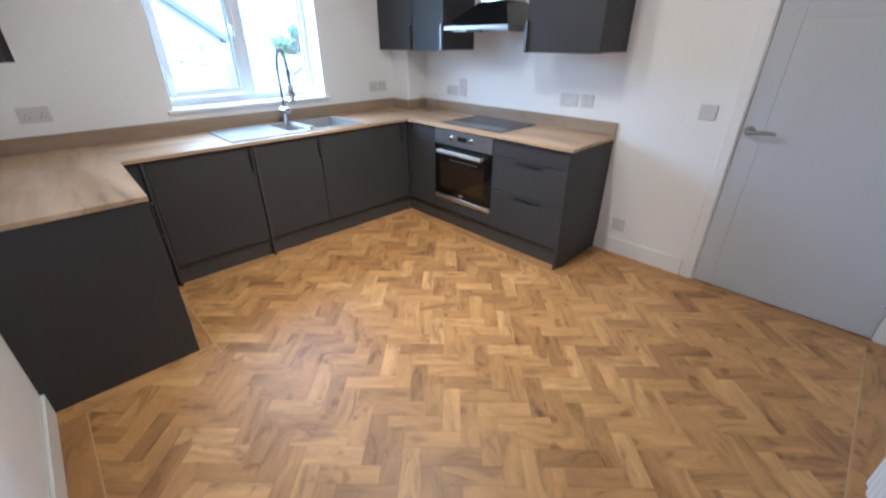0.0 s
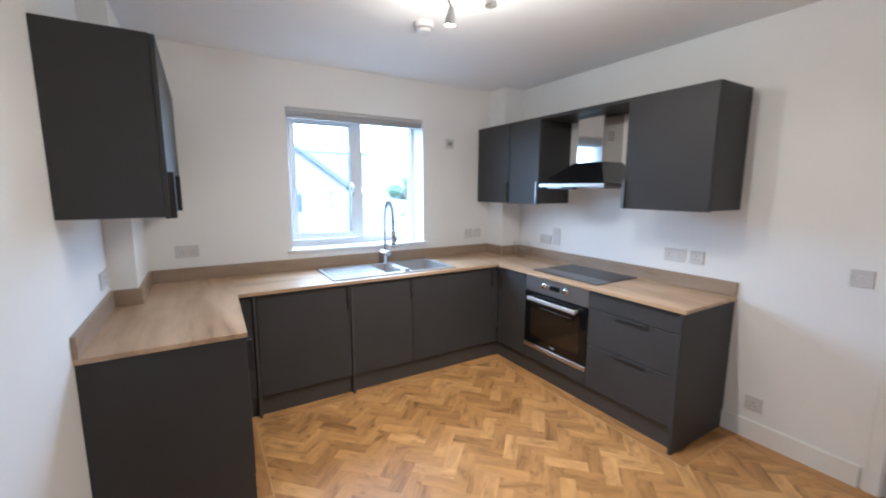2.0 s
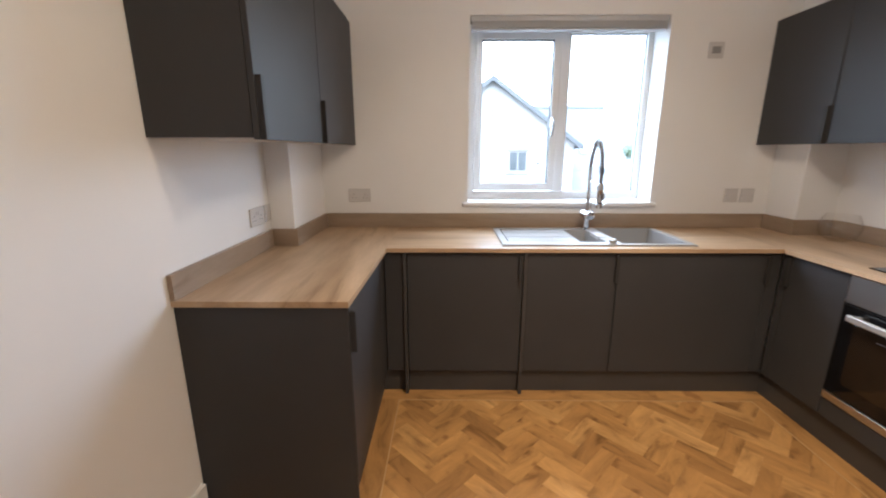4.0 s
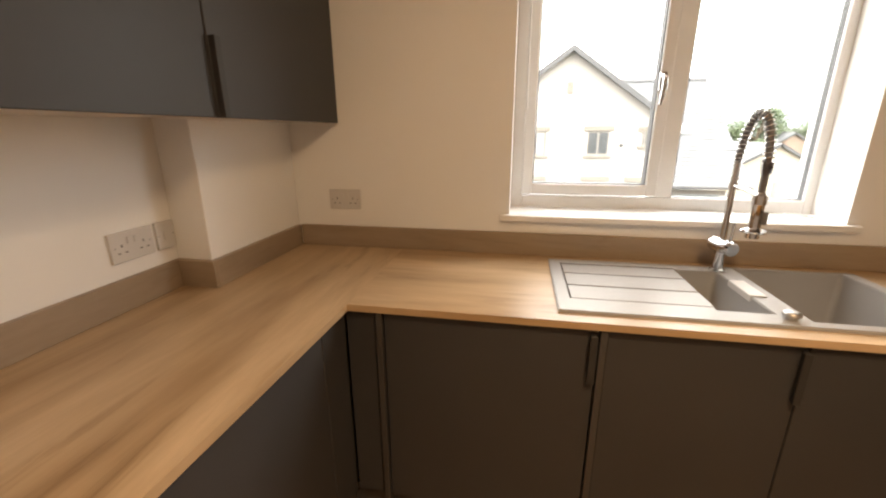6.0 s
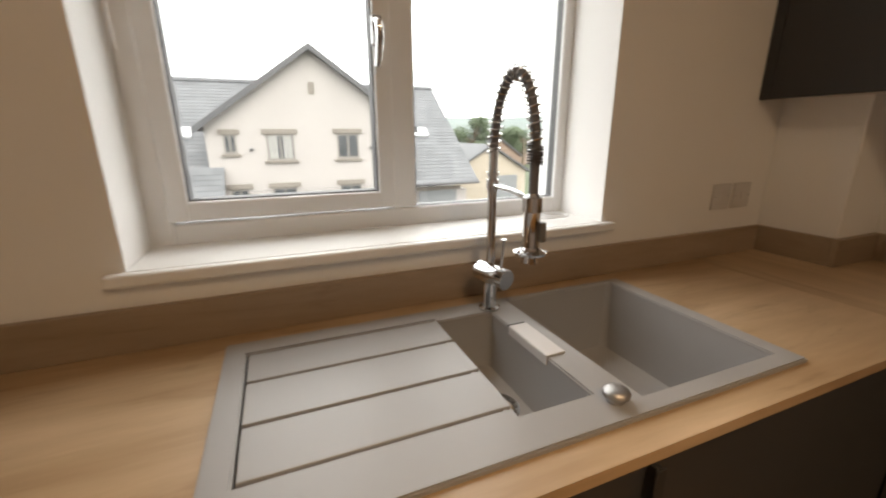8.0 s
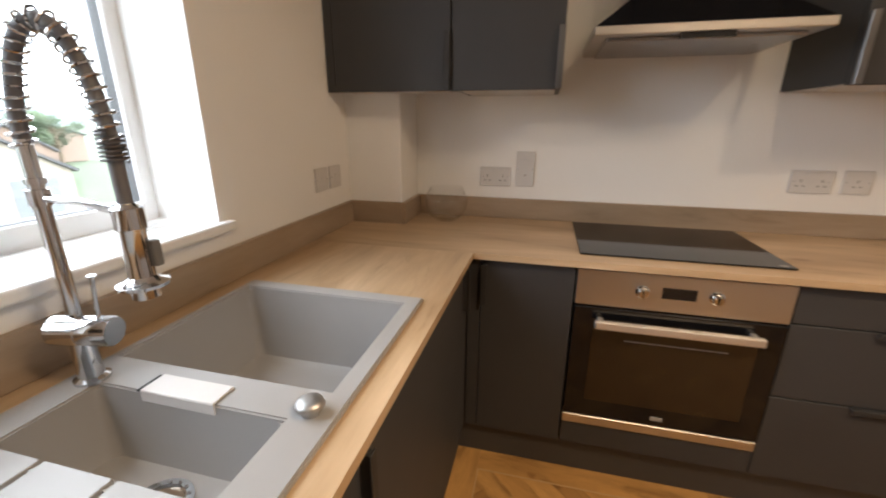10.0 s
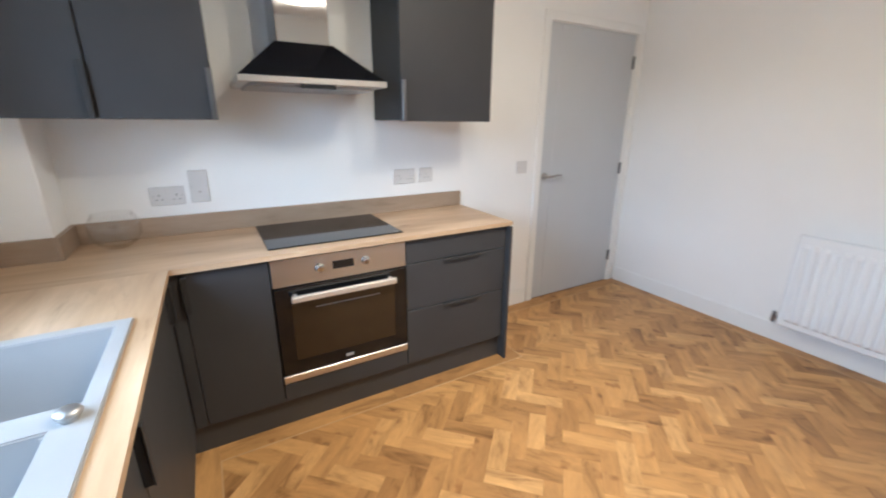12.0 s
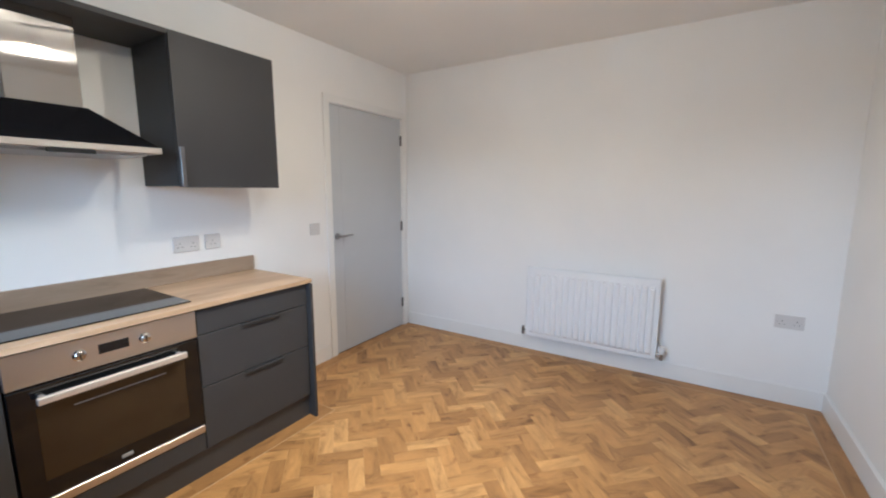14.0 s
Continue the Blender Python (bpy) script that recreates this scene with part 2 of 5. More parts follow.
SINKMAT = surface("grey_composite", (0.35, 0.346, 0.342), 0.36, 0.03, 6, 900, 0.12)
HOSE = surface("dark_rubber_hose", (0.16, 0.16, 0.17), 0.45, 0.05, 8, 90, 0.02)
BASKET = surface("bronze_basket", (0.42, 0.33, 0.24), 0.35, 0.1, 20, 90, 0.05, metal=0.8)
GROOVE = surface("sink_groove", (0.012, 0.012, 0.012), 0.6, 0.05, 6, 200, 0.0)
PLASTIC = surface("white_plastic", (0.66, 0.645, 0.635), 0.35, 0.02, 6, 120, 0.02)
KNOB = surface("brushed_knob", (0.50, 0.49, 0.48), 0.45, 0.05, 8, 90, 0.05, metal=1.0)
STEELB = brushed("satin_bar_steel", (0.78, 0.75, 0.71), 0.55, "y")
PLASTICD = surface("grey_plastic", (0.33, 0.33, 0.34), 0.4, 0.03, 6, 120, 0.02)
SLOT = surface("socket_slot", (0.16, 0.155, 0.15), 0.6, 0.02, 6, 60, 0.0)
REDDOT = surface("small_marker", (0.40, 0.36, 0.34), 0.4, 0.02, 6, 60, 0.0)
RADPAINT = surface("radiator_enamel", (0.86, 0.865, 0.875), 0.42, 0.015, 3, 90, 0.0)
GASKET = surface("grey_gasket", (0.10, 0.10, 0.105), 0.6, 0.02, 6, 60, 0.0)
BLIND = surface("pale_grey_blind", (0.55, 0.56, 0.58), 0.5, 0.03, 5, 120, 0.02)
PANE = pane_glass("window_glass")
CLEAR = pane_glass("clear_glass", (0.996, 0.998, 0.997))
HALO = glow("halogen_glow", (1.0, 0.70, 0.34), 14.0)
LENS = surface("unlit_bulb", (0.35, 0.33, 0.30), 0.15, 0.05, 8, 60, 0.0)
INLAY = surface("pale_inlay", (0.50, 0.33, 0.165), 0.45, 0.06, 9, 200, 0.03)
DISPLAY = surface("dark_display", (0.012, 0.012, 0.013), 0.1, 0.05, 4, 60, 0.0)
MARK = surface("pale_marking", (0.30, 0.295, 0.285), 0.4, 0.02, 4, 60, 0.0)
OAKX, OAKY = oak_laminate("oak_laminate_x", "x"), oak_laminate("oak_laminate_y", "y")
UPTONES = ((0.31, 0.235, 0.165), (0.36, 0.277, 0.20), (0.42, 0.325, 0.24))   # upstand tones, darker and greyer than the worktop's
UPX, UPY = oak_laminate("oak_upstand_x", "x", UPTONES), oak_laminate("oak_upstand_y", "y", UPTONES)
BLOCK, BLOCKS = oak_floor("oak_block", True), oak_floor("oak_blocks", False)
SUB = surface("subfloor", (0.22, 0.125, 0.055), 0.7, 0.1, 4, 100, 0.05)
RENDERW = surface("cream_render", (0.305, 0.288, 0.279), 0.9, 0.05, 0.8, 40, 0.2)
RENDERY = surface("warm_render", (0.33, 0.29, 0.24), 0.9, 0.05, 0.8, 40, 0.2)
STONE = surface("grey_stone", (0.165, 0.15, 0.132), 0.85, 0.1, 4, 60, 0.2)
SLATE = slate_mat("slate", (0.085, 0.09, 0.097), (0.12, 0.126, 0.134))
RIDGE = surface("ridge_tile", (0.13, 0.135, 0.145), 0.75, 0.1, 3, 30, 0.1)
FASCIA = surface("dark_fascia", (0.06, 0.062, 0.068), 0.5, 0.05, 3, 40, 0.05)
HOUSEGLASS = surface("house_glass", (0.045, 0.05, 0.057), 0.16, 0.2, 2, 20, 0.0)
HOUSEFRAME = surface("house_window_frame", (0.16, 0.15, 0.14), 0.5, 0.05, 4, 40, 0.02)
CURTAIN = surface("pale_curtain", (0.26, 0.26, 0.25), 0.9, 0.08, 6, 40, 0.1)
GARAGE = surface("garage_door", (0.16, 0.17, 0.18), 0.5, 0.05, 3, 40, 0.05)
BRICK = surface("brown_brick", (0.20, 0.145, 0.115), 0.9, 0.12, 3, 30, 0.2)
ASPHALT = surface("asphalt", (0.055, 0.055, 0.057), 0.9, 0.12, 0.3, 25, 0.3)
GRASS = surface("grass_field", (0.06, 0.08, 0.042), 0.95, 0.35, 0.02, 4, 0.3)
HILL = surface("far_hill", (0.10, 0.125, 0.118), 1.0, 0.15, 0.01, 0.2, 0.0)
LEAF = surface("leaf", (0.055, 0.08, 0.038), 0.7, 0.35, 1.2, 30, 0.0)
BARK = surface("bark", (0.12, 0.09, 0.06), 0.9, 0.2, 6, 40, 0.4)

# ---- mesh helpers ----
ORIGIN = {}


def thing(name, loc, label, category, group="", kind=""):
    ob = new(name)
    ob.location = loc
    ob.empty_display_size = 0.05
    ORIGIN[ob] = Vector(loc)
    return tagged(ob, label, category, group, kind)


def part(name, bm, mat, parent=None, label="", smooth=False):
    """Links a bmesh, made in world coordinates, as one mesh under a thing or a part."""
    at = ORIGIN.get(parent, Vector((0, 0, 0)))
    bmesh.ops.translate(bm, verts=bm.verts, vec=-at)
    bmesh.ops.recalc_face_normals(bm, faces=bm.faces)
    me = bpy.data.meshes.new(name)
    bm.to_mesh(me)
    bm.free()
    me.materials.append(mat)
    if smooth:
        for p in me.polygons:
            p.use_smooth = True
        me.set_sharp_from_angle(angle=radians(40))
    ob = new(name, me)
    if parent is not None:
        ob.parent = parent
    ORIGIN[ob] = at
    return tagged(ob, label)


def structure(name, bm, mat, label, category):
    return tagged(part(name, bm, mat), label, category, "", "structure")


def box(bm, x0, x1, y0, y1, z0, z1, bevel=0.0, seg=1):
    m = Matrix.Translation(((x0 + x1) / 2, (y0 + y1) / 2, (z0 + z1) / 2)) @ Matrix.Diagonal((abs(x1 - x0), abs(y1 - y0), abs(z1 - z0), 1))
    made = bmesh.ops.create_cube(bm, size=1, matrix=m)
    if bevel:
        edges = list({e for v in made["verts"] for e in v.link_edges})
        bmesh.ops.bevel(bm, geom=edges, offset=bevel, segments=seg, affect="EDGES", profile=0.5)
    return bm


def block(x0, x1, y0, y1, z0, z1, bevel=0.0, seg=1):
    return box(bmesh.new(), x0, x1, y0, y1, z0, z1, bevel, seg)


def rod(bm, a, b, r, r2=None, seg=20):
    a, b = Vector(a), Vector(b)
    d = b - a
    m = Matrix.Translation((a + b) / 2) @ d.to_track_quat("Z", "Y").to_matrix().to_4x4()
    bmesh.ops.create_cone(bm, cap_ends=True, segments=seg, radius1=r, radius2=r if r2 is None else r2, depth=d.length, matrix=m)
    return bm


def tube(bm, pts, r, seg=10):
    """A round tube along points, with closed ends; r may be a list."""
    pts = [Vector(p) for p in pts]
    rs = r if isinstance(r, list) else [r] * len(pts)
    rings, ref = [], None
    for i, p in enumerate(pts):
        d = (pts[min(i + 1, len(pts) - 1)] - pts[max(i - 1, 0)]).normalized()
        if ref is None:
            ref = d.orthogonal().normalized()
        ref = (ref - d * ref.dot(d)).normalized()
        side = d.cross(ref)
        rings.append([bm.verts.new(p + (ref * math.cos(k * math.tau / seg) + side * math.sin(k * math.tau / seg)) * rs[i]) for k in range(seg)])
    for a, b in zip(rings, rings[1:]):
        for k in range(seg):
            bm.faces.new((a[k], a[(k + 1) % seg], b[(k + 1) % seg], b[k]))
    bm.faces.new(rings[0][::-1])
    bm.faces.new(rings[-1])
    return bm


def lathe(bm, profile, centre, seg=32, axis=(0, 0, 1)):
    """Turns (radius, height) pairs round an axis through centre."""
    rot = Vector(axis).to_track_quat("Z", "Y").to_matrix()
    c = Vector(centre)
    rings = [[bm.verts.new(c + rot @ Vector((max(r, 1e-4) * math.cos(k * math.tau / seg), max(r, 1e-4) * math.sin(k * math.tau / seg), h))) for k in range(seg)] for r, h in profile]
    for a, b in zip(rings, rings[1:]):
        for k in range(seg):
            bm.faces.new((a[k], a[(k + 1) % seg], b[(k + 1) % seg], b[k]))
    bm.faces.new(rings[0][::-1])
    bm.faces.new(rings[-1])
    return bm


def prism(bm, outline, a, b, axis):
    """Extrudes a 2D outline from a to b along axis; outline in the other two axes, in order."""
    def place(p, q):
        return {"x": (q, p[0], p[1]), "y": (p[0], q, p[1]), "z": (p[0], p[1], q)}[axis]
    lo, hi = [bm.verts.new(place(p, a)) for p in outline], [bm.verts.new(place(p, b)) for p in outline]
    bm.faces.new(lo[::-1])
    bm.faces.new(hi)
    for i in range(len(lo)):
        j = (i + 1) % len(lo)
        bm.faces.new((lo[i], lo[j], hi[j], hi[i]))
    return bm


# ---- walls, ceiling, floor slab ----
T = 0.32
b = block(WIN[1], EAST + T, NORTH, NORTH + T, 0, CEIL + 0.1)
box(b, WEST - T, WIN[0], NORTH, NORTH + T, 0, CEIL + 0.1)
box(b, WIN[0], WIN[1], NORTH, NORTH + T, 0, WIN[2] - 0.02)
box(b, WIN[0], WIN[1], NORTH, NORTH + T, WIN[3], CEIL + 0.1)
wall_north = structure("wall_north", b, WALL, "white painted plaster wall with a window opening", "wall")
DX = EAST + 0.15
b = block(EAST, DX, DOOR[1] + 0.02, NORTH, 0, CEIL + 0.1)
box(b, EAST, DX, SOUTH, DOOR[0] - 0.02, 0, CEIL + 0.1)
box(b, EAST, DX, DOOR[0] - 0.02, DOOR[1] + 0.02, DOOR[2] + 0.02, CEIL + 0.1)
wall_east = structure("wall_east", b, WALL, "white painted plaster wall with a doorway", "wall")
wall_south = structure("wall_south", block(WEST - T, DX, SOUTH - T, SOUTH, 0, CEIL + 0.1), WALL, "white painted plaster wall behind the radiator", "wall")
wall_west = structure("wall_west", block(WEST - T, WEST, SOUTH, NORTH, 0, CEIL + 0.1), WALL, "white painted plaster wall beside the peninsula", "wall")
structure("ceiling", block(WEST, EAST, SOUTH, NORTH, CEIL, CEIL + 0.1), CEILING, "white painted plaster ceiling", "ceiling")
# hall side behind the door, closed
structure("wall_hall", block(DX + 0.002, DX + 0.12, DOOR[0] - 0.3, DOOR[1] + 0.3, 0, CEIL + 0.1), WALL, "plain white wall closing the doorway", "wall")
floor = structure("floor", block(WEST - T, DX + 0.12, SOUTH - T, NORTH + T, -0.2, -0.009), SUB, "oak herringbone block floor with a plank border", "floor")

# pipe boxings in the two far corners
NB, EB = (-0.495, 2.462), (2.335, 2.765)
structure("boxing_1", block(WEST, NB[0], NB[1], NORTH, TOP, CEIL, 0.002), WALL, "white plastered pipe boxing in the corner", "pipe boxing")
structure("boxing_2", block(EB[0], EAST, EB[1], NORTH, TOP, CEIL, 0.002), WALL, "white plastered pipe boxing in the corner", "pipe boxing")

# skirting with a rounded top
def skirting(name, x0, x1, y0, y1):
    bm = block(x0, x1, y0, y1, 0.0, 0.122)
    tops = [e for e in bm.edges if all(v.co.z > 0.1 for v in e.verts)]
    bmesh.ops.bevel(bm, geom=tops, offset=0.006, segments=2, affect="EDGES")
    return structure(name, bm, TRIM, "white painted skirting board", "skirting")


SK = 0.016
skirting("baseboard_south", WEST + SK, EAST - SK, SOUTH, SOUTH + SK)
skirting("baseboard_west", WEST, WEST + SK, SOUTH, 1.655)
skirting("baseboard_east", EAST - SK, EAST, DOOR[1] + 0.085, 0.832)

# ---- window ----
x0, x1, z0, z1 = WIN
WY0, WY1 = 3.19, 3.255
win = thing("window_1", ((x0 + x1) / 2, WY0, z0), "white plastic casement window with two clear panes", "window", "", "structure")


def frame_bars(bm, fx0, fx1, fz0, fz1, w, y0, y1, bev=0.006):
    box(bm, fx0, fx0 + w, y0, y1, fz0, fz1, bev, 2)
    box(bm, fx1 - w, fx1, y0, y1, fz0, fz1, bev, 2)
    box(bm, fx0 + w - 0.004, fx1 - w + 0.004, y0 + 0.001, y1 - 0.001, fz0, fz0 + w, bev, 2)
    box(bm, fx0 + w - 0.004, fx1 - w + 0.004, y0 + 0.001, y1 - 0.001, fz1 - w, fz1, bev, 2)
    return bm


MX = 1.047
b = frame_bars(bmesh.new(), x0 - 0.004, x1 + 0.022, z0 - 0.004, z1 + 0.004, 0.054, WY0, WY1)
box(b, MX - 0.034, MX + 0.034, WY0 + 0.002, WY1 - 0.002, z0 + 0.05, z1 - 0.05, 0.006, 2)
part("window_frame", b, UPVC, win)
sash = part("casement", frame_bars(bmesh.new(), x0 + 0.044, MX - 0.030, z0 + 0.056, z1 - 0.04, 0.046, WY0 - 0.016, WY0 + 0.05), UPVC, win, "white opening casement")
b = frame_bars(bmesh.new(), x0 + 0.088, MX - 0.074, z0 + 0.100, z1 - 0.084, 0.006, WY0 - 0.006, WY0 + 0.04, 0.001)
part("gasket", b, GASKET, sash, "black rubber gasket")
b = frame_bars(bmesh.new(), MX + 0.032, x1 - 0.026, z0 + 0.046, z1 - 0.046, 0.006, WY0 + 0.012, WY0 + 0.045, 0.001)
part("gasket", b, GASKET, win, "black rubber gasket")
for nm, px0, px1, pz0 in (("pane", x0 + 0.09, MX - 0.076, z0 + 0.102), ("pane", MX + 0.034, x1 - 0.028, z0 + 0.048)):
    p = part(nm, block(px0, px1, WY0 + 0.026, WY0 + 0.030, pz0, z1 - (0.086 if px0 < 0.9 else 0.048)), PANE, win)
    p.visible_shadow = False
hz = 1.50
b = block(0.967, 0.993, WY0 - 0.026, WY0 - 0.016, hz - 0.035, hz + 0.035, 0.004, 2)
h = part("window_handle", b, CHROME, sash, "chrome lever handle")
tube_pts = [(0.980, WY0 - 0.03, hz + 0.02), (0.980, WY0 - 0.052, hz + 0.012), (0.980, WY0 - 0.056, hz - 0.02), (0.978, WY0 - 0.052, hz - 0.05), (0.974, WY0 - 0.046, hz - 0.085)]
b = tube(bmesh.new(), tube_pts, [0.010, 0.010, 0.010, 0.009, 0.007], 12)
part("window_handle", b, CHROME, sash, "chrome lever handle", True)
# sill board with a rounded nose
b = block(x0 + 0.001, x1 - 0.001, NORTH - 0.001, WY0, z0 - 0.02, z0, 0.0)
box(b, x0 - 0.035, x1 + 0.035, NORTH - 0.028, NORTH - 0.001, z0 - 0.026, z0, 0.007, 3)
part("window_sill", b, TRIM, win, "white painted sill board")
# raised blind in the head of the opening
bl = thing("venetian_blind", ((x0 + x1) / 2, 3.04, z1), "pale grey venetian blind pulled up tight", "blind")
part("head_rail", block(x0 + 0.006, x1 - 0.006, 3.012, 3.06, z1 - 0.032, z1, 0.003), BLIND, bl)
for i in range(7):
    zz = z1 - 0.034 - i * 0.0044
    part("slat", block(x0 + 0.012, x1 - 0.012, 3.010 + 0.001 * (i % 2), 3.060, zz - 0.003, zz), BLIND, bl)
part("bottom_rail", block(x0 + 0.012, x1 - 0.012, 3.012, 3.058, z1 - 0.078, z1 - 0.066, 0.003), BLIND, bl)
cordp = [(x0 + 0.05, 3.02, z1 - 0.03), (x0 + 0.048, 3.016, z1 - 0.4), (x0 + 0.05, 3.018, 1.40)]
part("pull_cord", tube(bmesh.new(), cordp, 0.0028, 8), UPVC, bl, "white tilt wand", True)
# loop of clear cord lying on the sill
pts = []
for i in range(60):
    a = i / 59 * math.tau * 1.8
    pts.append((1.49 + 0.055 * math.cos(a) * (1 - 0.004 * i), 3.09 + 0.03 * math.sin(a), z0 + 0.004 + 0.0002 * i))
loop = thing("cord_loop", (1.49, 3.09, z0), "loop of white cord lying on the window sill", "cord")
part("cord", tube(bmesh.new(), pts, 0.0025, 6), UPVC, loop, "", True)

# ---- door ----
y0, y1, zt = DOOR
GROOVE_IN, GROOVE_Z = 0.105, 1.522
lin = thing("door_1", (EAST, (y0 + y1) / 2, 0), "pale grey flush door, closed, in a white frame", "door", "", "structure")
b = block(EAST - 0.0, DX - 0.003, y1, y1 + 0.0195, 0, zt + 0.018)
box(b, EAST - 0.0, DX - 0.003, y0 - 0.0195, y0, 0, zt + 0.018)
box(b, EAST - 0.0, DX - 0.003, y0, y1, zt + 0.002, zt + 0.0195)
part("door_lining", b, TRIM, lin)
b = block(EAST - 0.014, EAST - 0.001, y1 + 0.008, y1 + 0.066, 0, zt + 0.066, 0.003, 2)
box(b, EAST - 0.014, EAST - 0.001, y0 - 0.066, y0 - 0.008, 0, zt + 0.066, 0.003, 2)
box(b, EAST - 0.0138, EAST - 0.001, y0 - 0.01, y1 + 0.01, zt + 0.008, zt + 0.066, 0.003, 2)
part("architrave", b, TRIM, lin)
leaf = part("door_leaf", block(EAST + 0.005, EAST + 0.046, y0 + 0.003, y1 - 0.003, 0.006, zt, 0.0015), DOORPAINT, lin)
# narrow grooves part the face of the leaf into a stile and two panels
for ya, yb, za, zb in ((y1 - GROOVE_IN + 0.001, y1 - 0.003, 0.006, zt), (y0 + 0.003, y1 - GROOVE_IN - 0.001, 0.006, GROOVE_Z - 0.001), (y0 + 0.003, y1 - GROOVE_IN - 0.001, GROOVE_Z + 0.001, zt)):
    part("door_panel", block(EAST + 0.002, EAST + 0.0052, ya, yb, za, zb, 0.0008), DOORPAINT, leaf)
for zz in (0.24, 1.0, 1.80):
    b = rod(bmesh.new(), (EAST - 0.004, y0, zz - 0.045), (EAST - 0.004, y0, zz + 0.045), 0.0065, seg=12)
    box(b, EAST - 0.002, EAST + 0.0015, y0 - 0.012, y0 + 0.016, zz - 0.045, zz + 0.045)
    part("hinge", b, DARKMETAL, lin, "steel butt hinge")
hy, hz = y1 - 0.042, 0.978
b = lathe(bmesh.new(), [(0.026, 0), (0.026, 0.006), (0.024, 0.009), (0.010, 0.0095)], (EAST + 0.002, hy, hz), 28, (-1, 0, 0))
hd = part("door_handle", b, SATIN, leaf, "satin chrome lever handle", True)
pts = [(EAST - 0.004, hy, hz), (EAST - 0.042, hy, hz), (EAST - 0.050, hy - 0.012, hz), (EAST - 0.050, hy - 0.05, hz + 0.001), (EAST - 0.048, hy - 0.09, hz + 0.006), (EAST - 0.047, hy - 0.125, hz + 0.003)]
part("door_handle", tube(bmesh.new(), pts, [0.009, 0.009, 0.0095, 0.0095, 0.0085, 0.007], 12), SATIN, leaf, "satin chrome lever handle", True)

# ---- base units ----
ZB, ZP = TOP - 0.025, 0.135     # top of the fronts, top of the plinth


def pull(name_parent, axis, face, s, z0, z1, out, mat=PULL_DIM):
    """Upright edge pull of bent strip on a front that faces along an axis; s is the place along the front."""
    d = 0.017 * out
    bm = bmesh.new()
    if axis == "x":
        box(bm, face, face + d, s - 0.0065, s + 0.0065, z0, z1, 0.002)
        box(bm, face + d, face + d + 0.004 * out, s - 0.010, s + 0.010, z0, z1, 0.0015)
    else:
        box(bm, s - 0.0065, s + 0.0065, face, face + d, z0, z1, 0.002)
        box(bm, s - 0.010, s + 0.010, face + d, face + d + 0.004 * out, z0, z1, 0.0015)
    return part("handle", bm, mat, name_parent, "metal edge pull, its bright or dark reflection put into the colour")


def drawer_pull(parent, face, y0, y1, z):
    """Lipped bar along the top of a drawer front facing west."""
    bm = block(face - 0.012, face, y0, y1, z - 0.004, z + 0.001, 0.001)
    box(bm, face - 0.014, face - 0.010, y0, y1, z - 0.016, z + 0.001, 0.0015)
    return part("handle", bm, PULL_DIM, parent, "metal drawer pull, darkened in colour for its dark reflection")


BL = "graphite grey matt kitchen base unit under the oak worktop"
# north run: appliance door between two floor-length panels, then two doors
for xx in (0.075, 0.702):
    e = thing("end_panel", (xx, 2.7, 0), "graphite panel standing on the floor between base units", "panel", "floor panels")
    part("board", block(xx - 0.009, xx + 0.009, FRONT_N - 0.012, 2.95, 0.0, ZB, 0.001), PLINTH, e)
unit = thing("base_unit", (0.39, 2.7, 0), "graphite appliance door and carcass under the worktop", "kitchen unit", "base units")
part("carcass", block(0.088, 0.69, FRONT_N + 0.022, 2.95, ZP, ZB), UNITEDGE, unit)
d = part("door", block(0.088, 0.689, FRONT_N, FRONT_N + 0.019, ZP + 0.004, ZB - 0.003, 0.0015), UNIT, unit)
pull(d, "y", FRONT_N, 0.677, 0.655, 0.80, -1)
part("plinth", block(0.086, 0.692, FRONT_N + 0.026, FRONT_N + 0.042, 0, ZP - 0.002), PLINTH, unit)

unit = thing("base_unit", (1.3, 2.7, 0), "graphite two-door sink unit under the oak worktop", "kitchen unit", "base units")
part("carcass", block(0.714, 1.975, FRONT_N + 0.022, 2.95, ZP, 0.62), UNITEDGE, unit)
d = part("door", block(0.714, 1.180, FRONT_N, FRONT_N + 0.019, ZP + 0.004, ZB - 0.003, 0.0015), UNIT, unit)
pull(d, "y", FRONT_N, 1.172, 0.655, 0.80, -1)
d = part("door", block(1.184, 1.955, FRONT_N, FRONT_N + 0.019, ZP + 0.004, ZB - 0.003, 0.0015), UNIT, unit)
pull(d, "y", FRONT_N, 1.945, 0.655, 0.80, -1)
part("plinth", block(0.713, 2.07, FRONT_N + 0.026, FRONT_N + 0.042, 0, ZP - 0.002), PLINTH, unit)
part("corner_post", block(1.958, 2.018, FRONT_N + 0.002, FRONT_N + 0.022, ZP + 0.004, ZB - 0.003, 0.001), UNIT, unit)

# west leg, the peninsula along the wall
PEN = 1.662
unit = thing("base_unit", (-0.3, 1.9, 0), "graphite peninsula unit with a plain end panel", "kitchen unit", "base units")
part("carcass", block(WEST + 0.002, FRONT_W - 0.022, PEN + 0.02, 2.95, ZP, ZB), UNITEDGE, unit)
part("end_panel", block(WEST + 0.001, FRONT_W - 0.003, PEN, PEN + 0.018, 0, ZB, 0.001), UNIT, unit, "graphite end panel")
d = part("door", block(FRONT_W - 0.019, FRONT_W, PEN + 0.004, 2.27, ZP + 0.004, ZB - 0.003, 0.0015), UNIT, unit)
pull(d, "x", FRONT_W, PEN + 0.014, 0.65, 0.80, 1)
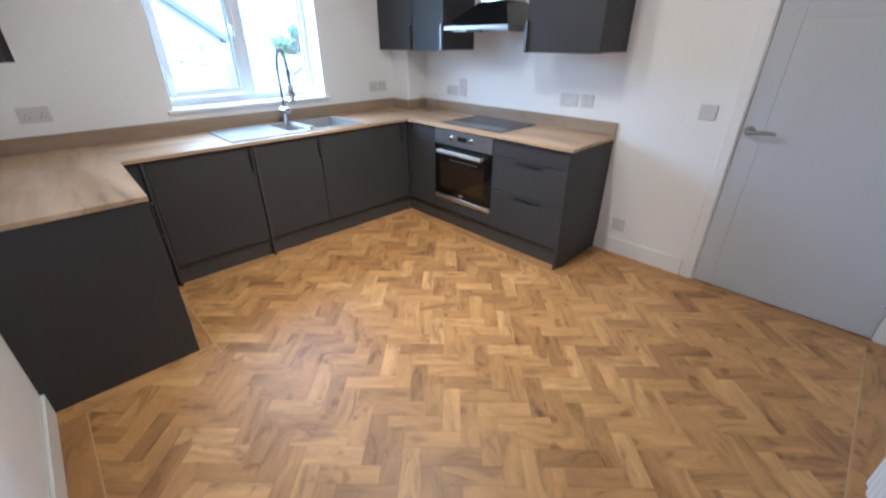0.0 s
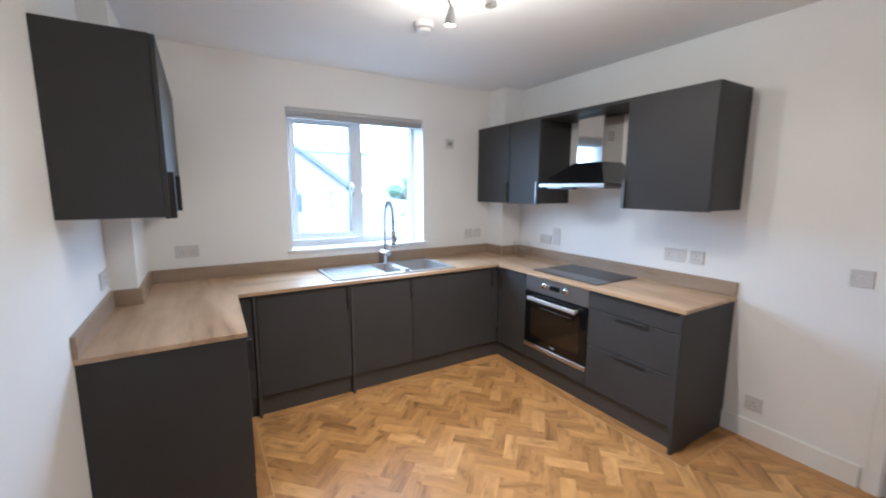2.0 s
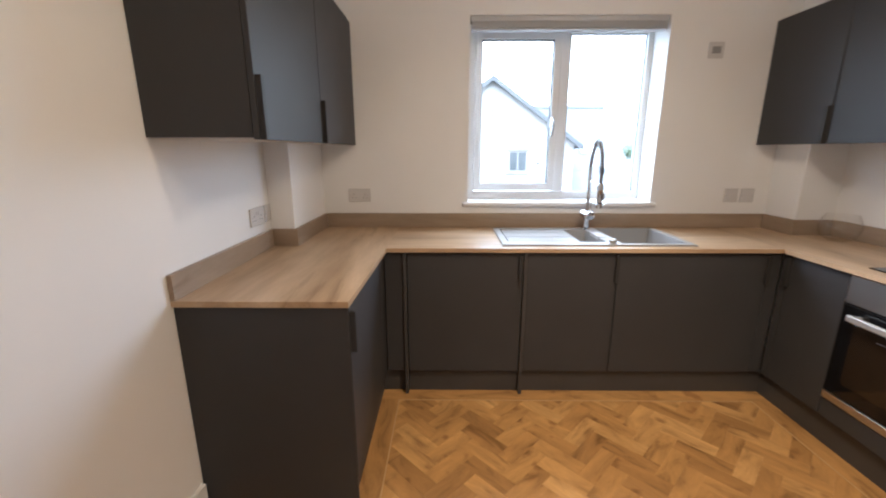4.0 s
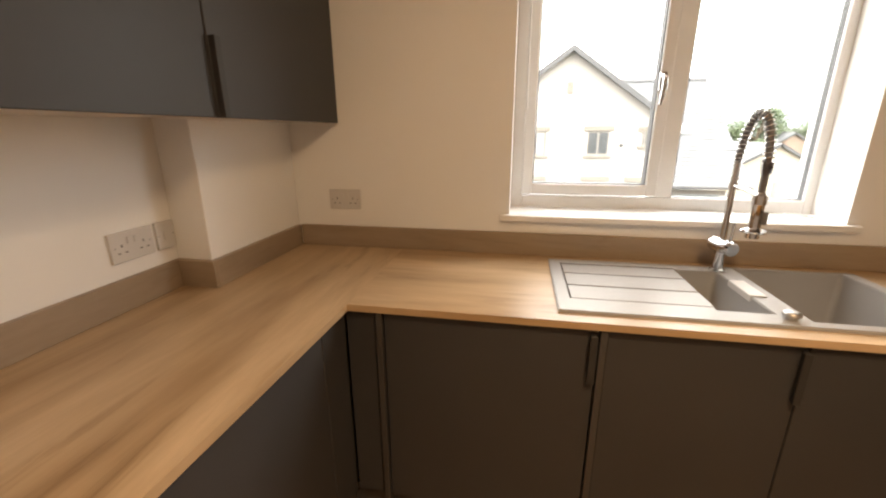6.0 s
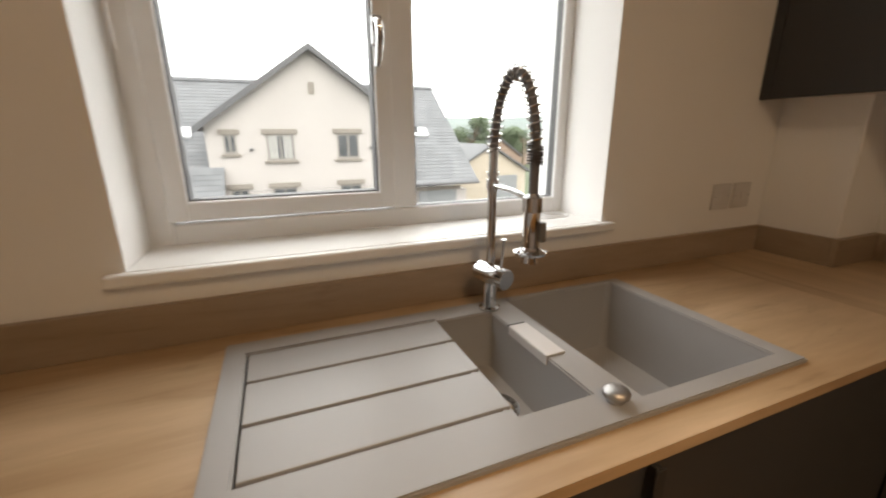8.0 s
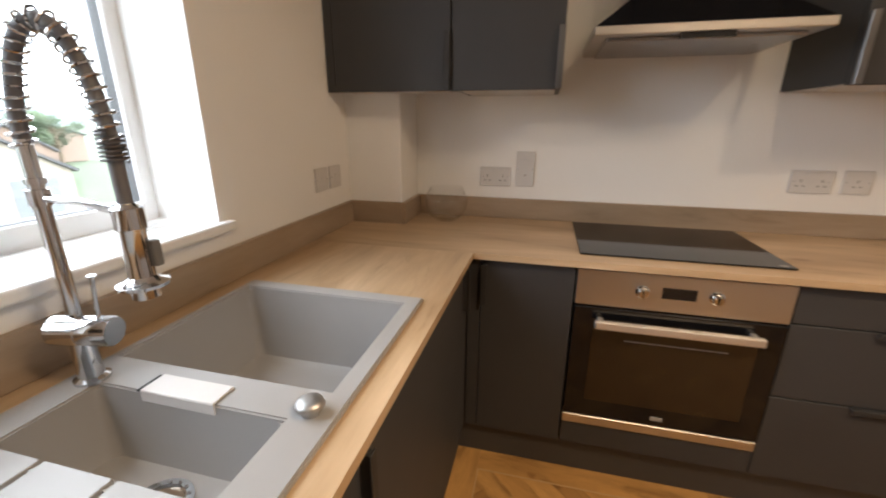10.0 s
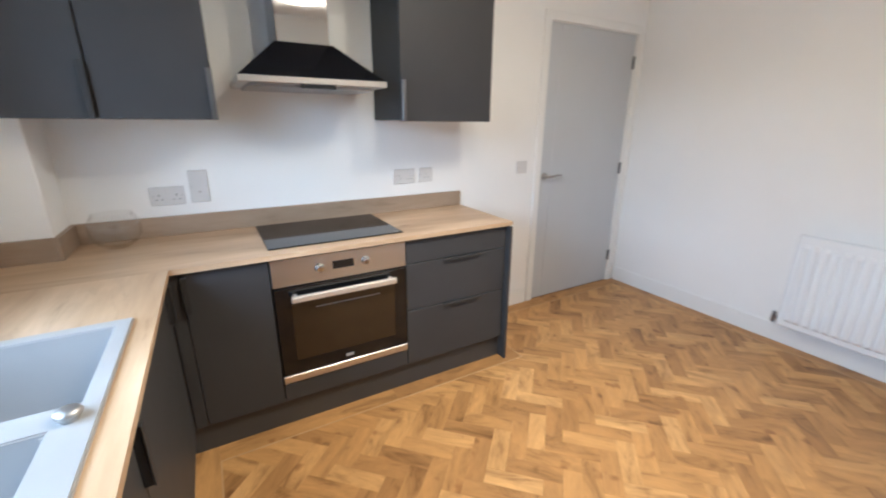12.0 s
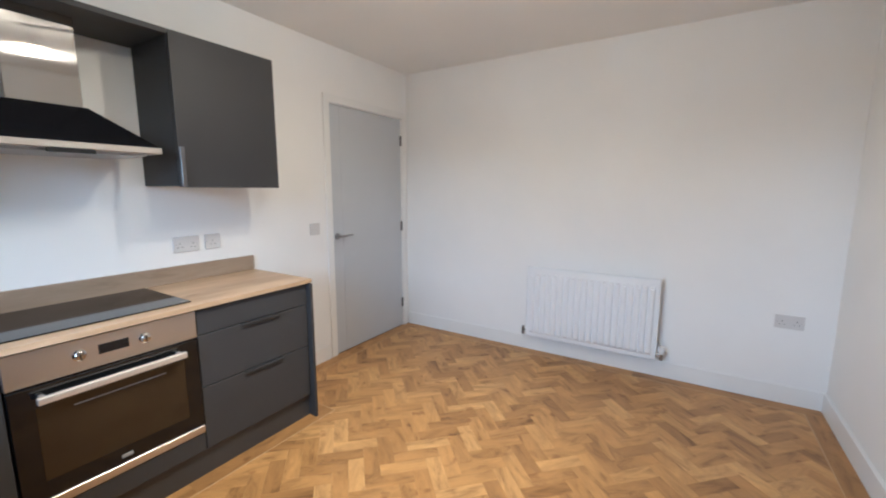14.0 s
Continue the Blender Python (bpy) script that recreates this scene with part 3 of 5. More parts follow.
part("corner_post", block(FRONT_W - 0.019, FRONT_W, 2.274, FRONT_N - 0.004, ZP + 0.004, ZB - 0.003, 0.001), UNIT, unit)
part("corner_post", block(FRONT_W + 0.004, 0.063, FRONT_N + 0.002, FRONT_N + 0.021, ZP + 0.004, ZB - 0.003, 0.001), UNIT, unit)
part("plinth", block(FRONT_W - 0.042, FRONT_W - 0.026, PEN + 0.02, 2.45, 0, ZP - 0.002), PLINTH, unit)
part("plinth", block(FRONT_W - 0.025, 0.064, FRONT_N + 0.03, FRONT_N + 0.046, 0, ZP - 0.002), PLINTH, unit)

# east run: narrow corner door, oven housing, drawers, end panel
unit = thing("base_unit", (2.3, 2.23, 0), "graphite corner unit with one narrow door", "kitchen unit", "base units")
part("carcass", block(FRONT_E + 0.022, EAST - 0.002, 2.068, 2.44, ZP, ZB), UNITEDGE, unit)
d = part("door", block(FRONT_E, FRONT_E + 0.019, 2.070, 2.372, ZP + 0.004, ZB - 0.003, 0.0015), UNIT, unit)
pull(d, "x", FRONT_E, 2.362, 0.655, 0.80, -1)
part("corner_post", block(FRONT_E, FRONT_E + 0.019, 2.375, FRONT_N - 0.002, ZP + 0.004, ZB - 0.003, 0.001), UNIT, unit)
OY0, OY1 = 1.462, 2.064
unit = thing("base_unit", (2.3, 1.76, 0), "graphite oven housing with a plinth", "kitchen unit", "base units")
part("carcass", block(FRONT_E + 0.022, EAST - 0.002, OY0, OY1, ZP, 0.225), UNITEDGE, unit)
part("filler_panel", block(FRONT_E, FRONT_E + 0.019, OY0, OY1, ZP + 0.004, 0.226, 0.001), UNIT, unit, "graphite strip below the oven")
part("plinth", block(FRONT_E + 0.026, FRONT_E + 0.042, 0.838, FRONT_N + 0.066, 0, ZP - 0.002), PLINTH, unit)
DY0, DY1 = 0.852, 1.458
unit = thing("base_unit", (2.3, 1.15, 0), "graphite three-drawer unit with a floor-length end panel", "kitchen unit", "base units")
part("carcass", block(FRONT_E + 0.022, EAST - 0.002, DY0, DY1, ZP, ZB), UNITEDGE, unit)
part("end_panel", block(1.988, EAST - 0.001, 0.832, 0.850, 0, ZB, 0.001), UNIT, unit, "graphite end panel")
for za, zb, hasp in ((0.695, ZB - 0.003, False), (0.445, 0.691, True), (ZP + 0.004, 0.441, True)):
    d = part("drawer_front", block(FRONT_E, FRONT_E + 0.019, DY0 + 0.002, DY1, za, zb, 0.0015), UNIT, unit)
    if hasp:
        drawer_pull(d, FRONT_E, 1.035, 1.250, zb)

# ---- worktop: three lengths round the room, cut out for the sink ----
SX0, SX1, SY0, SY1 = 0.585, 1.597, 2.452, 2.925
wt = thing("worktop", (1.0, 2.7, TOP), "pale oak laminate worktop round three sides", "worktop")
zb = TOP - 0.021
WF = 2.40
WLX = -0.014   # front edge of the west length


def ring_slab(outer, inner, za, zc):
    """A slab with a rectangular hole; outer and inner are x0 x1 y0 y1."""
    bm = bmesh.new()
    rings = []
    for x0, x1, y0, y1 in (outer, inner):
        for z in (za, zc):
            rings.append([bm.verts.new(p) for p in ((x0, y0, z), (x1, y0, z), (x1, y1, z), (x0, y1, z))])
    ol, ou, il, iu = rings
    for k in range(4):
        j = (k + 1) % 4
        bm.faces.new((ou[k], ou[j], iu[j], iu[k]))
        bm.faces.new((ol[j], ol[k], il[k], il[j]))
        bm.faces.new((ol[k], ol[j], ou[j], ou[k]))
        bm.faces.new((il[j], il[k], iu[k], iu[j]))
    return bm


part("worktop_length", ring_slab((WLX, 2.0, WF, NORTH), (SX0 + 0.02, SX1 - 0.02, SY0 + 0.02, SY1 - 0.02), zb, TOP), OAKX, wt)


def top_slab(x0, x1, y0, y1, soft):
    bm = block(x0, x1, y0, y1, zb, TOP)
    es = [e for e in bm.edges if all(soft(v.co) for v in e.verts)]
    bmesh.ops.bevel(bm, geom=es, offset=0.003, segments=2, affect="EDGES")
    return bm


part("worktop_length", prism(bmesh.new(), [(WEST, 1.654), (WLX - 0.016, 1.654), (WLX, WF), (WLX, NORTH), (WEST, NORTH)], zb, TOP, "z"), OAKY, wt)
part("worktop_length", top_slab(2.0, EAST, 0.822, NORTH, lambda c: c.y < 0.9), OAKY, wt)


def upstand(x0, x1, y0, y1, mat):
    u = thing("upstand", ((x0 + x1) / 2, (y0 + y1) / 2, TOP), "greyish oak laminate upstand along the wall", "upstand", "upstands")
    part("board", block(x0, x1, y0, y1, TOP + 0.0005, TOP + 0.09, 0.0015), mat, u)


U = 0.018
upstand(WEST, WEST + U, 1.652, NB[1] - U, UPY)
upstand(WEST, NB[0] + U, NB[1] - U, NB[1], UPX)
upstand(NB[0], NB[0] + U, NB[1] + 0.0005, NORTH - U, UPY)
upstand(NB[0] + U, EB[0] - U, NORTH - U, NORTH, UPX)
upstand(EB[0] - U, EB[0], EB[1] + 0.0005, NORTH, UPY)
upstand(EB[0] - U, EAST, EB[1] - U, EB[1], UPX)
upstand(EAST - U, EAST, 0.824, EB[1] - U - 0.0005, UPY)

# ---- sink ----
sink = thing("sink", ((SX0 + SX1) / 2, (SY0 + SY1) / 2, TOP), "grey composite one-and-a-half bowl sink with drainer", "sink")
RIM = TOP + 0.009
SB = (1.012, 1.150, 2.522, 2.862)   # small bowl
BB = (1.222, 1.556, 2.488, 2.905)   # large bowl


def cell_slab(xs, ys, open_at, za, zc, soft):
    """A slab made of grid cells, some of them left open, with rounded upper edges."""
    bm = bmesh.new()
    made = {}

    def vert(i, j, z):
        if (i, j, z) not in made:
            made[(i, j, z)] = bm.verts.new((xs[i], ys[j], z))
        return made[(i, j, z)]
    solid = {(i, j) for i in range(len(xs) - 1) for j in range(len(ys) - 1) if not open_at((xs[i] + xs[i + 1]) / 2, (ys[j] + ys[j + 1]) / 2)}
    for i, j in solid:
        ring = ((i, j), (i + 1, j), (i + 1, j + 1), (i, j + 1))
        bm.faces.new([vert(*p, zc) for p in ring])
        bm.faces.new([vert(*p, za) for p in ring][::-1])
        for k, (di, dj) in enumerate(((0, -1), (1, 0), (0, 1), (-1, 0))):
            if (i + di, j + dj) not in solid:
                p, q = ring[k], ring[(k + 1) % 4]
                bm.faces.new((vert(*p, za), vert(*q, za), vert(*q, zc), vert(*p, zc)))
    bmesh.ops.recalc_face_normals(bm, faces=bm.faces)
    rim = [e for e in bm.edges if all(v.co.z > zc - 1e-5 for v in e.verts) and len(e.link_faces) == 2 and e.calc_face_angle() > 0.5]
    bmesh.ops.bevel(bm, geom=rim, offset=soft, segments=2, affect="EDGES")
    return bm


def in_sink_hole(x, y):
    tray = SX0 + 0.040 < x < SB[0] and 2.542 < y < 2.874
    return tray or SB[0] < x < SB[1] and SB[2] < y < SB[3] or BB[0] < x < BB[1] and BB[2] < y < BB[3]


gx = [SX0, SX0 + 0.040, SB[0], SB[1], BB[0], BB[1], SX1]
gy = sorted([SY0, BB[2], SB[2], 2.542, SB[3], 2.874, BB[3], SY1])
part("rim", cell_slab(gx, gy, in_sink_hole, TOP - 0.004, RIM, 0.003), SINKMAT, sink, "", True)
# sloping drainer plates between shallow grooves
dx0, dx1 = SX0 + 0.044, SB[0] + 0.003
ys = [2.544, 2.655, 2.771, 2.872]
for a, c in zip(ys, ys[1:]):
    bm = block(dx0, dx1, a + 0.0038, c - 0.0038, TOP - 0.012, RIM - 0.0015, 0.0012)
    part("drainer_plate", bm, SINKMAT, sink)
part("drainer_tray", block(dx0 - 0.003, SB[0] - 0.014, 2.520, 2.875, TOP - 0.016, TOP - 0.0045), GROOVE, sink, "dark groove base")


def bowl(x0, x1, y0, y1, depth):
    """A moulded basin open at the top, with rounded corners and sloped sides."""
    bm = bmesh.new()

    def ring(inset, z, r):
        vs = []
        for cx, cy, a0 in ((x1 - inset - r, y1 - inset - r, 0), (x0 + inset + r, y1 - inset - r, 90), (x0 + inset + r, y0 + inset + r, 180), (x1 - inset - r, y0 + inset + r, 270)):
            for k in range(6):
                a = radians(a0 + k * 18)
                vs.append(bm.verts.new((cx + r * math.cos(a), cy + r * math.sin(a), z)))
        return vs
    inner = [ring(-0.012, RIM - 0.004, 0.012), ring(0.0, RIM - 0.008, 0.014), ring(0.006, TOP - depth * 0.8, 0.02), ring(0.012, TOP - depth * 0.95, 0.024), ring(0.03, TOP - depth, 0.03)]
    for p, q in zip(inner, inner[1:]):
        for k in range(len(p)):
            bm.faces.new((p[k], p[(k + 1) % len(p)], q[(k + 1) % len(p)], q[k]))
    bm.faces.new(inner[-1])
    outer = [ring(-0.012, RIM - 0.0075, 0.012), ring(-0.008, TOP - depth * 0.9, 0.02), ring(0.02, TOP - depth - 0.008, 0.03)]
    for p, q in zip(outer, outer[1:]):
        for k in range(len(p)):
            bm.faces.new((p[(k + 1) % len(p)], p[k], q[k], q[(k + 1) % len(p)]))
    bm.faces.new(outer[-1][::-1])
    for k in range(len(inner[0])):
        bm.faces.new((inner[0][(k + 1) % len(inner[0])], inner[0][k], outer[0][k], outer[0][(k + 1) % len(inner[0])]))
    return bm


part("small_bowl", bowl(*SB, 0.125), SINKMAT, sink, "", True)
part("large_bowl", bowl(*BB, 0.19), SINKMAT, sink, "", True)
cx, cy, cz = 1.080, 2.70, TOP - 0.125
b = lathe(bmesh.new(), [(0.047, 0.001), (0.047, 0.004), (0.036, 0.005), (0.033, 0.001)], (cx, cy, cz), 32)
dr = part("strainer", b, CHROME, sink, "chrome basket strainer", True)
part("basket", lathe(bmesh.new(), [(0.033, 0.0012), (0.028, 0.004), (0.018, 0.0065), (0.006, 0.0075)], (cx, cy, cz), 28), BASKET, dr, "bronze-tinted basket", True)
for k in range(16):
    a = k * math.tau / 16
    part("strainer_rib", block(cx + 0.039 * math.cos(a) - 0.002, cx + 0.039 * math.cos(a) + 0.002, cy + 0.039 * math.sin(a) - 0.002, cy + 0.039 * math.sin(a) + 0.002, cz + 0.0045, cz + 0.0065), SLOT, dr)
b = lathe(bmesh.new(), [(0.045, 0.001), (0.045, 0.004), (0.03, 0.005), (0.01, 0.003)], (1.39, 2.72, TOP - 0.19), 32)
part("strainer", b, CHROME, sink, "chrome basket strainer", True)
b = block(1.1475, 1.192, 2.640, 2.775, RIM + 0.0005, RIM + 0.004, 0.0012)
box(b, 1.1475, 1.1505, 2.640, 2.775, RIM - 0.016, RIM + 0.001)
part("overflow_slot", block(1.149, 1.191, 2.776, 2.784, RIM - 0.001, RIM + 0.0012), GROOVE, sink, "dark gap behind the overflow cover")
part("overflow_cover", b, PLASTIC, sink, "pale overflow cover on the divider")
b = lathe(bmesh.new(), [(0.014, 0), (0.015, 0.006), (0.0205, 0.010), (0.0215, 0.014), (0.0195, 0.019), (0.014, 0.022), (0.006, 0.0235)], (1.172, 2.494, RIM), 28)
part("waste_knob", b, KNOB, sink, "brushed metal waste knob", True)

# ---- spring tap ----
TX, TY = 1.157, 2.882
tap = thing("tap", (TX, TY, RIM), "chrome spring-neck kitchen mixer tap with spray head", "tap")
b = lathe(bmesh.new(), [(0.025, 0), (0.025, 0.005), (0.018, 0.009), (0.0165, 0.05), (0.0165, 0.085)], (TX, TY, RIM), 28)
part("base", b, CHROME, tap, "", True)
back, way = Vector((1.1405, 2.906, 0.943)), Vector((0.023, -0.090, -0.002)).normalized()
b = lathe(bmesh.new(), [(0.020, 0.0), (0.0235, 0.003), (0.0235, 0.046), (0.0225, 0.047), (0.0225, 0.049), (0.0235, 0.050), (0.0235, 0.090), (0.0215, 0.0925), (0.004, 0.093)], back, 32, way)
bd = part("mixer_body", b, CHROME, tap, "", True)
grip = back + way * 0.072
b = tube(bmesh.new(), [grip + Vector((0, 0, 0.018)), grip + Vector((0.001, -0.003, 0.055)), grip + Vector((0.002, -0.006, 0.086)), grip + Vector((0.002, -0.0062, 0.091))], [0.0036, 0.0032, 0.0032, 0.006], 10)
part("lever", b, CHROME, bd, "", True)
b = rod(bmesh.new(), (TX, TY, 0.940), (TX, TY, 1.226), 0.0102, seg=20)
rod(b, (TX, TY, 1.166), (TX, TY, 1.174), 0.0135, seg=20)
part("riser", b, CHROME, tap, "", True)
HX, HY = 1.178, 2.756
COIL = 1.212


def neck(a):
    """The hose's half ellipse from the riser over to the spray head."""
    k = (1 - math.cos(a)) / 2
    return (TX + (HX - TX) * k, TY + (HY - TY) * k, COIL + 0.158 * math.sin(a))


arch = [neck(math.pi * k / 60) for k in range(61)]
hose = part("hose", tube(bmesh.new(), arch + [(HX, HY, COIL - 0.02), (HX, HY, 1.13)], 0.0098, 12), HOSE, tap, "dark grey hose inside the spring", True)


def spring(path, radius, wire, pitch):
    """A coil round a path."""
    path = [Vector(p) for p in path]
    out, run, ref = [], 0.0, None
    for p, q in zip(path, path[1:]):
        n = max(2, int((q - p).length / pitch * 12))
        d = (q - p).normalized()
        ref = d.orthogonal().normalized() if ref is None else (ref - d * ref.dot(d)).normalized()
        for k in range(n):
            c = p.lerp(q, k / n)
            a = math.tau * (run + (q - p).length * k / n) / pitch
            out.append(c + (ref * math.cos(a) + d.cross(ref) * math.sin(a)) * radius)
        run += (q - p).length
    return tube(bmesh.new(), out, wire, 6)


part("spring", spring(arch, 0.0143, 0.0022, 0.0150), CHROME, hose, "chrome coil spring", True)
part("spring_end", spring([neck(math.pi * 0.955), (HX, HY, COIL), (HX, HY, COIL - 0.016)], 0.0148, 0.0022, 0.0056), DARKMETAL, hose, "dark close coils at the end of the spring", True)
b = lathe(bmesh.new(), [(0.012, 0.0), (0.0185, 0.001), (0.0185, 0.016), (0.033, 0.019), (0.034, 0.024), (0.022, 0.029), (0.0175, 0.034), (0.0168, 0.060), (0.0168, 0.102), (0.0178, 0.104), (0.0178, 0.134), (0.0125, 0.138), (0.0105, 0.142)], (HX, HY, 0.999), 28)
hd = part("spray_head", b, CHROME, tap, "", True)
part("trigger", block(HX + 0.008, HX + 0.022, HY - 0.022, HY - 0.008, 1.045, 1.085, 0.003, 2), SLOT, hd, "dark spray trigger")
b = bmesh.new()
tube(b, [(TX, TY - 0.008, 1.146), (TX + (HX - TX) * 0.5, (TY + HY) / 2, 1.140), (HX, HY + 0.016, 1.128)], 0.0058, 10)
rod(b, (HX, HY, 1.105), (HX, HY, 1.134), 0.0195, seg=24)
rod(b, (TX, TY, 1.135), (TX, TY, 1.158), 0.0135, seg=20)
part("bracket", b, CHROME, tap, "chrome arm that holds the spray head", True)

# ---- hob ----
hob = thing("hob", (2.3, 1.75, TOP), "black ceramic glass hob set in the worktop", "hob")
HX0, HX1, HYa, HYb = 2.072, 2.528, 1.446, 2.058
part("glass_top", block(HX0, HX1, HYa, HYb, TOP + 0.0008, TOP + 0.006, 0.002), BLACKGLASS, hob)
part("badge", block(HX0 + 0.012, HX0 + 0.026, HYa + 0.018, HYa + 0.040, TOP + 0.0061, TOP + 0.0066), MARK, hob, "small pale mark")

# ---- oven ----
ov = thing("oven", (2.3, 1.76, 0.23), "built-in single oven, brushed steel and black glass", "oven")
OX = FRONT_E - 0.004
part("body", block(FRONT_E + 0.02, EAST - 0.03, OY0 + 0.01, OY1 - 0.01, 0.235, ZB - 0.01), UNITEDGE, ov)
part("control_panel", block(OX, FRONT_E + 0.019, OY0, OY1, 0.690, ZB - 0.004, 0.002), STEEL, ov)
part("display", block(OX - 0.0012, OX + 0.002, 1.715, 1.812, 0.735, 0.772, 0.0008), DISPLAY, ov)
for ky in (1.868, 1.662):
    b = lathe(bmesh.new(), [(0.021, 0), (0.021, 0.003), (0.0165, 0.005), (0.0155, 0.018), (0.0135, 0.021), (0.004, 0.0215)], (OX, ky, 0.752), 28, (-1, 0, 0))
    k = part("knob", b, CHROME, ov, "", True)
    part("knob_grip", block(OX - 0.028, OX - 0.019, ky - 0.003, ky + 0.003, 0.738, 0.766, 0.0015), CHROME, k)
dr = part("door", block(OX - 0.002, FRONT_E + 0.019, OY0, OY1, 0.268, 0.684, 0.003), BLACKGLASS, ov, "black glass oven door")
part("door_window", block(OX - 0.0032, OX, 1.525, 2.000, 0.335, 0.610, 0.001), OVENGLASS, dr, "smoked inner window")
# grey strip on the door drawn for the bar handle's reflection
part("handle_reflection", block(OX - 0.0036, OX, 1.60, 1.90, 0.575, 0.578), PLASTICD, dr, "thin pale line painted as the handle's reflection in the glass")
part("badge", block(OX - 0.0042, OX, 1.744, 1.782, 0.290, 0.304, 0.001), MARK, dr, "small pale mark")
b = block(OX - 0.050, OX - 0.030, 1.530, 2.000, 0.630, 0.656, 0.004, 2)
for yy in (1.548, 1.982):
    box(b, OX - 0.034, OX, yy - 0.008, yy + 0.008, 0.634, 0.652, 0.002)
part("handle", b, STEELB, dr, "brushed steel bar handle")
part("bottom_trim", block(OX - 0.002, FRONT_E + 0.019, OY0, OY1, 0.230, 0.265, 0.002), STEEL, ov, "brushed steel strip")

# ---- wall units ----
UB, UT = 1.357, 2.052


def wall_unit(y0, y1, front, back, label, handle_at, out):
    u = thing("wall_unit", ((front + back) / 2, (y0 + y1) / 2, UB), label, "kitchen unit", "wall units")
    ins = front - out * 0.020
    part("carcass", block(min(ins, back), max(ins, back), y0 + 0.001, y1 - 0.001, UB + 0.006, UT), UNIT, u)
    part("bottom_board", block(min(ins, back) + 0.003, max(ins, back) - 0.003, y0 + 0.018, y1 - 0.018, UB + 0.003, UB + 0.007), CARCASS, u, "pale underside")
    dd = part("door", block(min(front, front - out * 0.019), max(front, front - out * 0.019), y0 + 0.0015, y1 - 0.0015, UB, UT - 0.002, 0.0015), UNIT, u)
    # the east pulls that catch the light get the brighter copy
    pull(dd, "x", front, handle_at, UB + 0.001, UB + 0.185, out, PULL_LIT if out < 0 and y0 < 2.4 else PULL_DIM)
    return u


UFE, UFW = 2.2, -0.272
WL = "graphite grey matt wall unit, door shut"
u = wall_unit(2.530, 2.965, UFE, 2.333, WL, 2.540, -1)
part("filler_panel", block(UFE + 0.004, UFE + 0.022, 2.966, 2.998, UB, UT - 0.002), UNIT, u)
wall_unit(2.160, 2.527, UFE, EAST - 0.002, WL, 2.170, -1)
wall_unit(0.858, 1.384, UFE, EAST - 0.002, WL, 1.374, -1)
wall_unit(1.668, 2.308, UFW, WEST + 0.002, WL + ", beside the bare wall", 1.679, 1)
u = wall_unit(2.311, 2.905, UFW, NB[0] + 0.002, WL + ", in the corner", 2.321, 1)
part("filler_panel", block(UFW - 0.022, UFW - 0.004, 2.906, 2.998, UB, UT - 0.002), UNIT, u)
br = thing("bridging_board", (2.38, 1.76, UT), "graphite board joining the wall units above the hood", "shelf board")
part("board", block(UFE, EAST - 0.002, 1.386, 2.158, UT - 0.024, UT - 0.002, 0.001), UNIT, br)

# ---- cooker hood ----
CY = 1.780
hood = thing("cooker_hood", (2.35, CY, 1.49), "chimney cooker hood, black canopy and brushed steel flue", "cooker hood")
HF, HB, HW = 2.128, EAST - 0.002, 0.30
part("rim", block(HF, HB, CY - HW, CY + HW, 1.497, 1.522, 0.002), STEEL, hood, "brushed steel rim")
FW, FF = 0.112, 2.335
b = bmesh.new()
lo = [(HF + 0.004, CY - HW + 0.004), (HB, CY - HW + 0.004), (HB, CY + HW - 0.004), (HF + 0.004, CY + HW - 0.004)]
hi = [(FF - 0.012, CY - FW - 0.012), (HB, CY - FW - 0.012), (HB, CY + FW + 0.012), (FF - 0.012, CY + FW + 0.012)]
lv, hv = [b.verts.new((x, y, 1.5223)) for x, y in lo], [b.verts.new((x, y, 1.678)) for x, y in hi]
b.faces.new(lv[::-1])
b.faces.new(hv)
for i in range(4):
    b.faces.new((lv[i], lv[(i + 1) % 4], hv[(i + 1) % 4], hv[i]))
part("canopy", b, HOODBLACK, hood, "black canopy")
part("flue", block(FF, HB, CY - FW, CY + FW, 1.679, UT - 0.026, 0.001), STEELZ, hood, "brushed steel flue")
for k in range(4):
    part("vent_slot", block(FF + 0.06, FF + 0.12, CY - FW - 0.001, CY - FW + 0.002, 1.83 + k * 0.018, 1.838 + k * 0.018), SLOT, hood)
part("control_strip", block(HF - 0.0015, HF + 0.01, CY - 0.07, CY + 0.07, 1.480, 1.4965, 0.001), DISPLAY, hood, "black push-button strip")
part("filter", block(HF + 0.05, HB - 0.04, CY - HW + 0.04, CY + HW - 0.04, 1.486, 1.4968, 0.002), SATIN, hood, "metal grease filter")

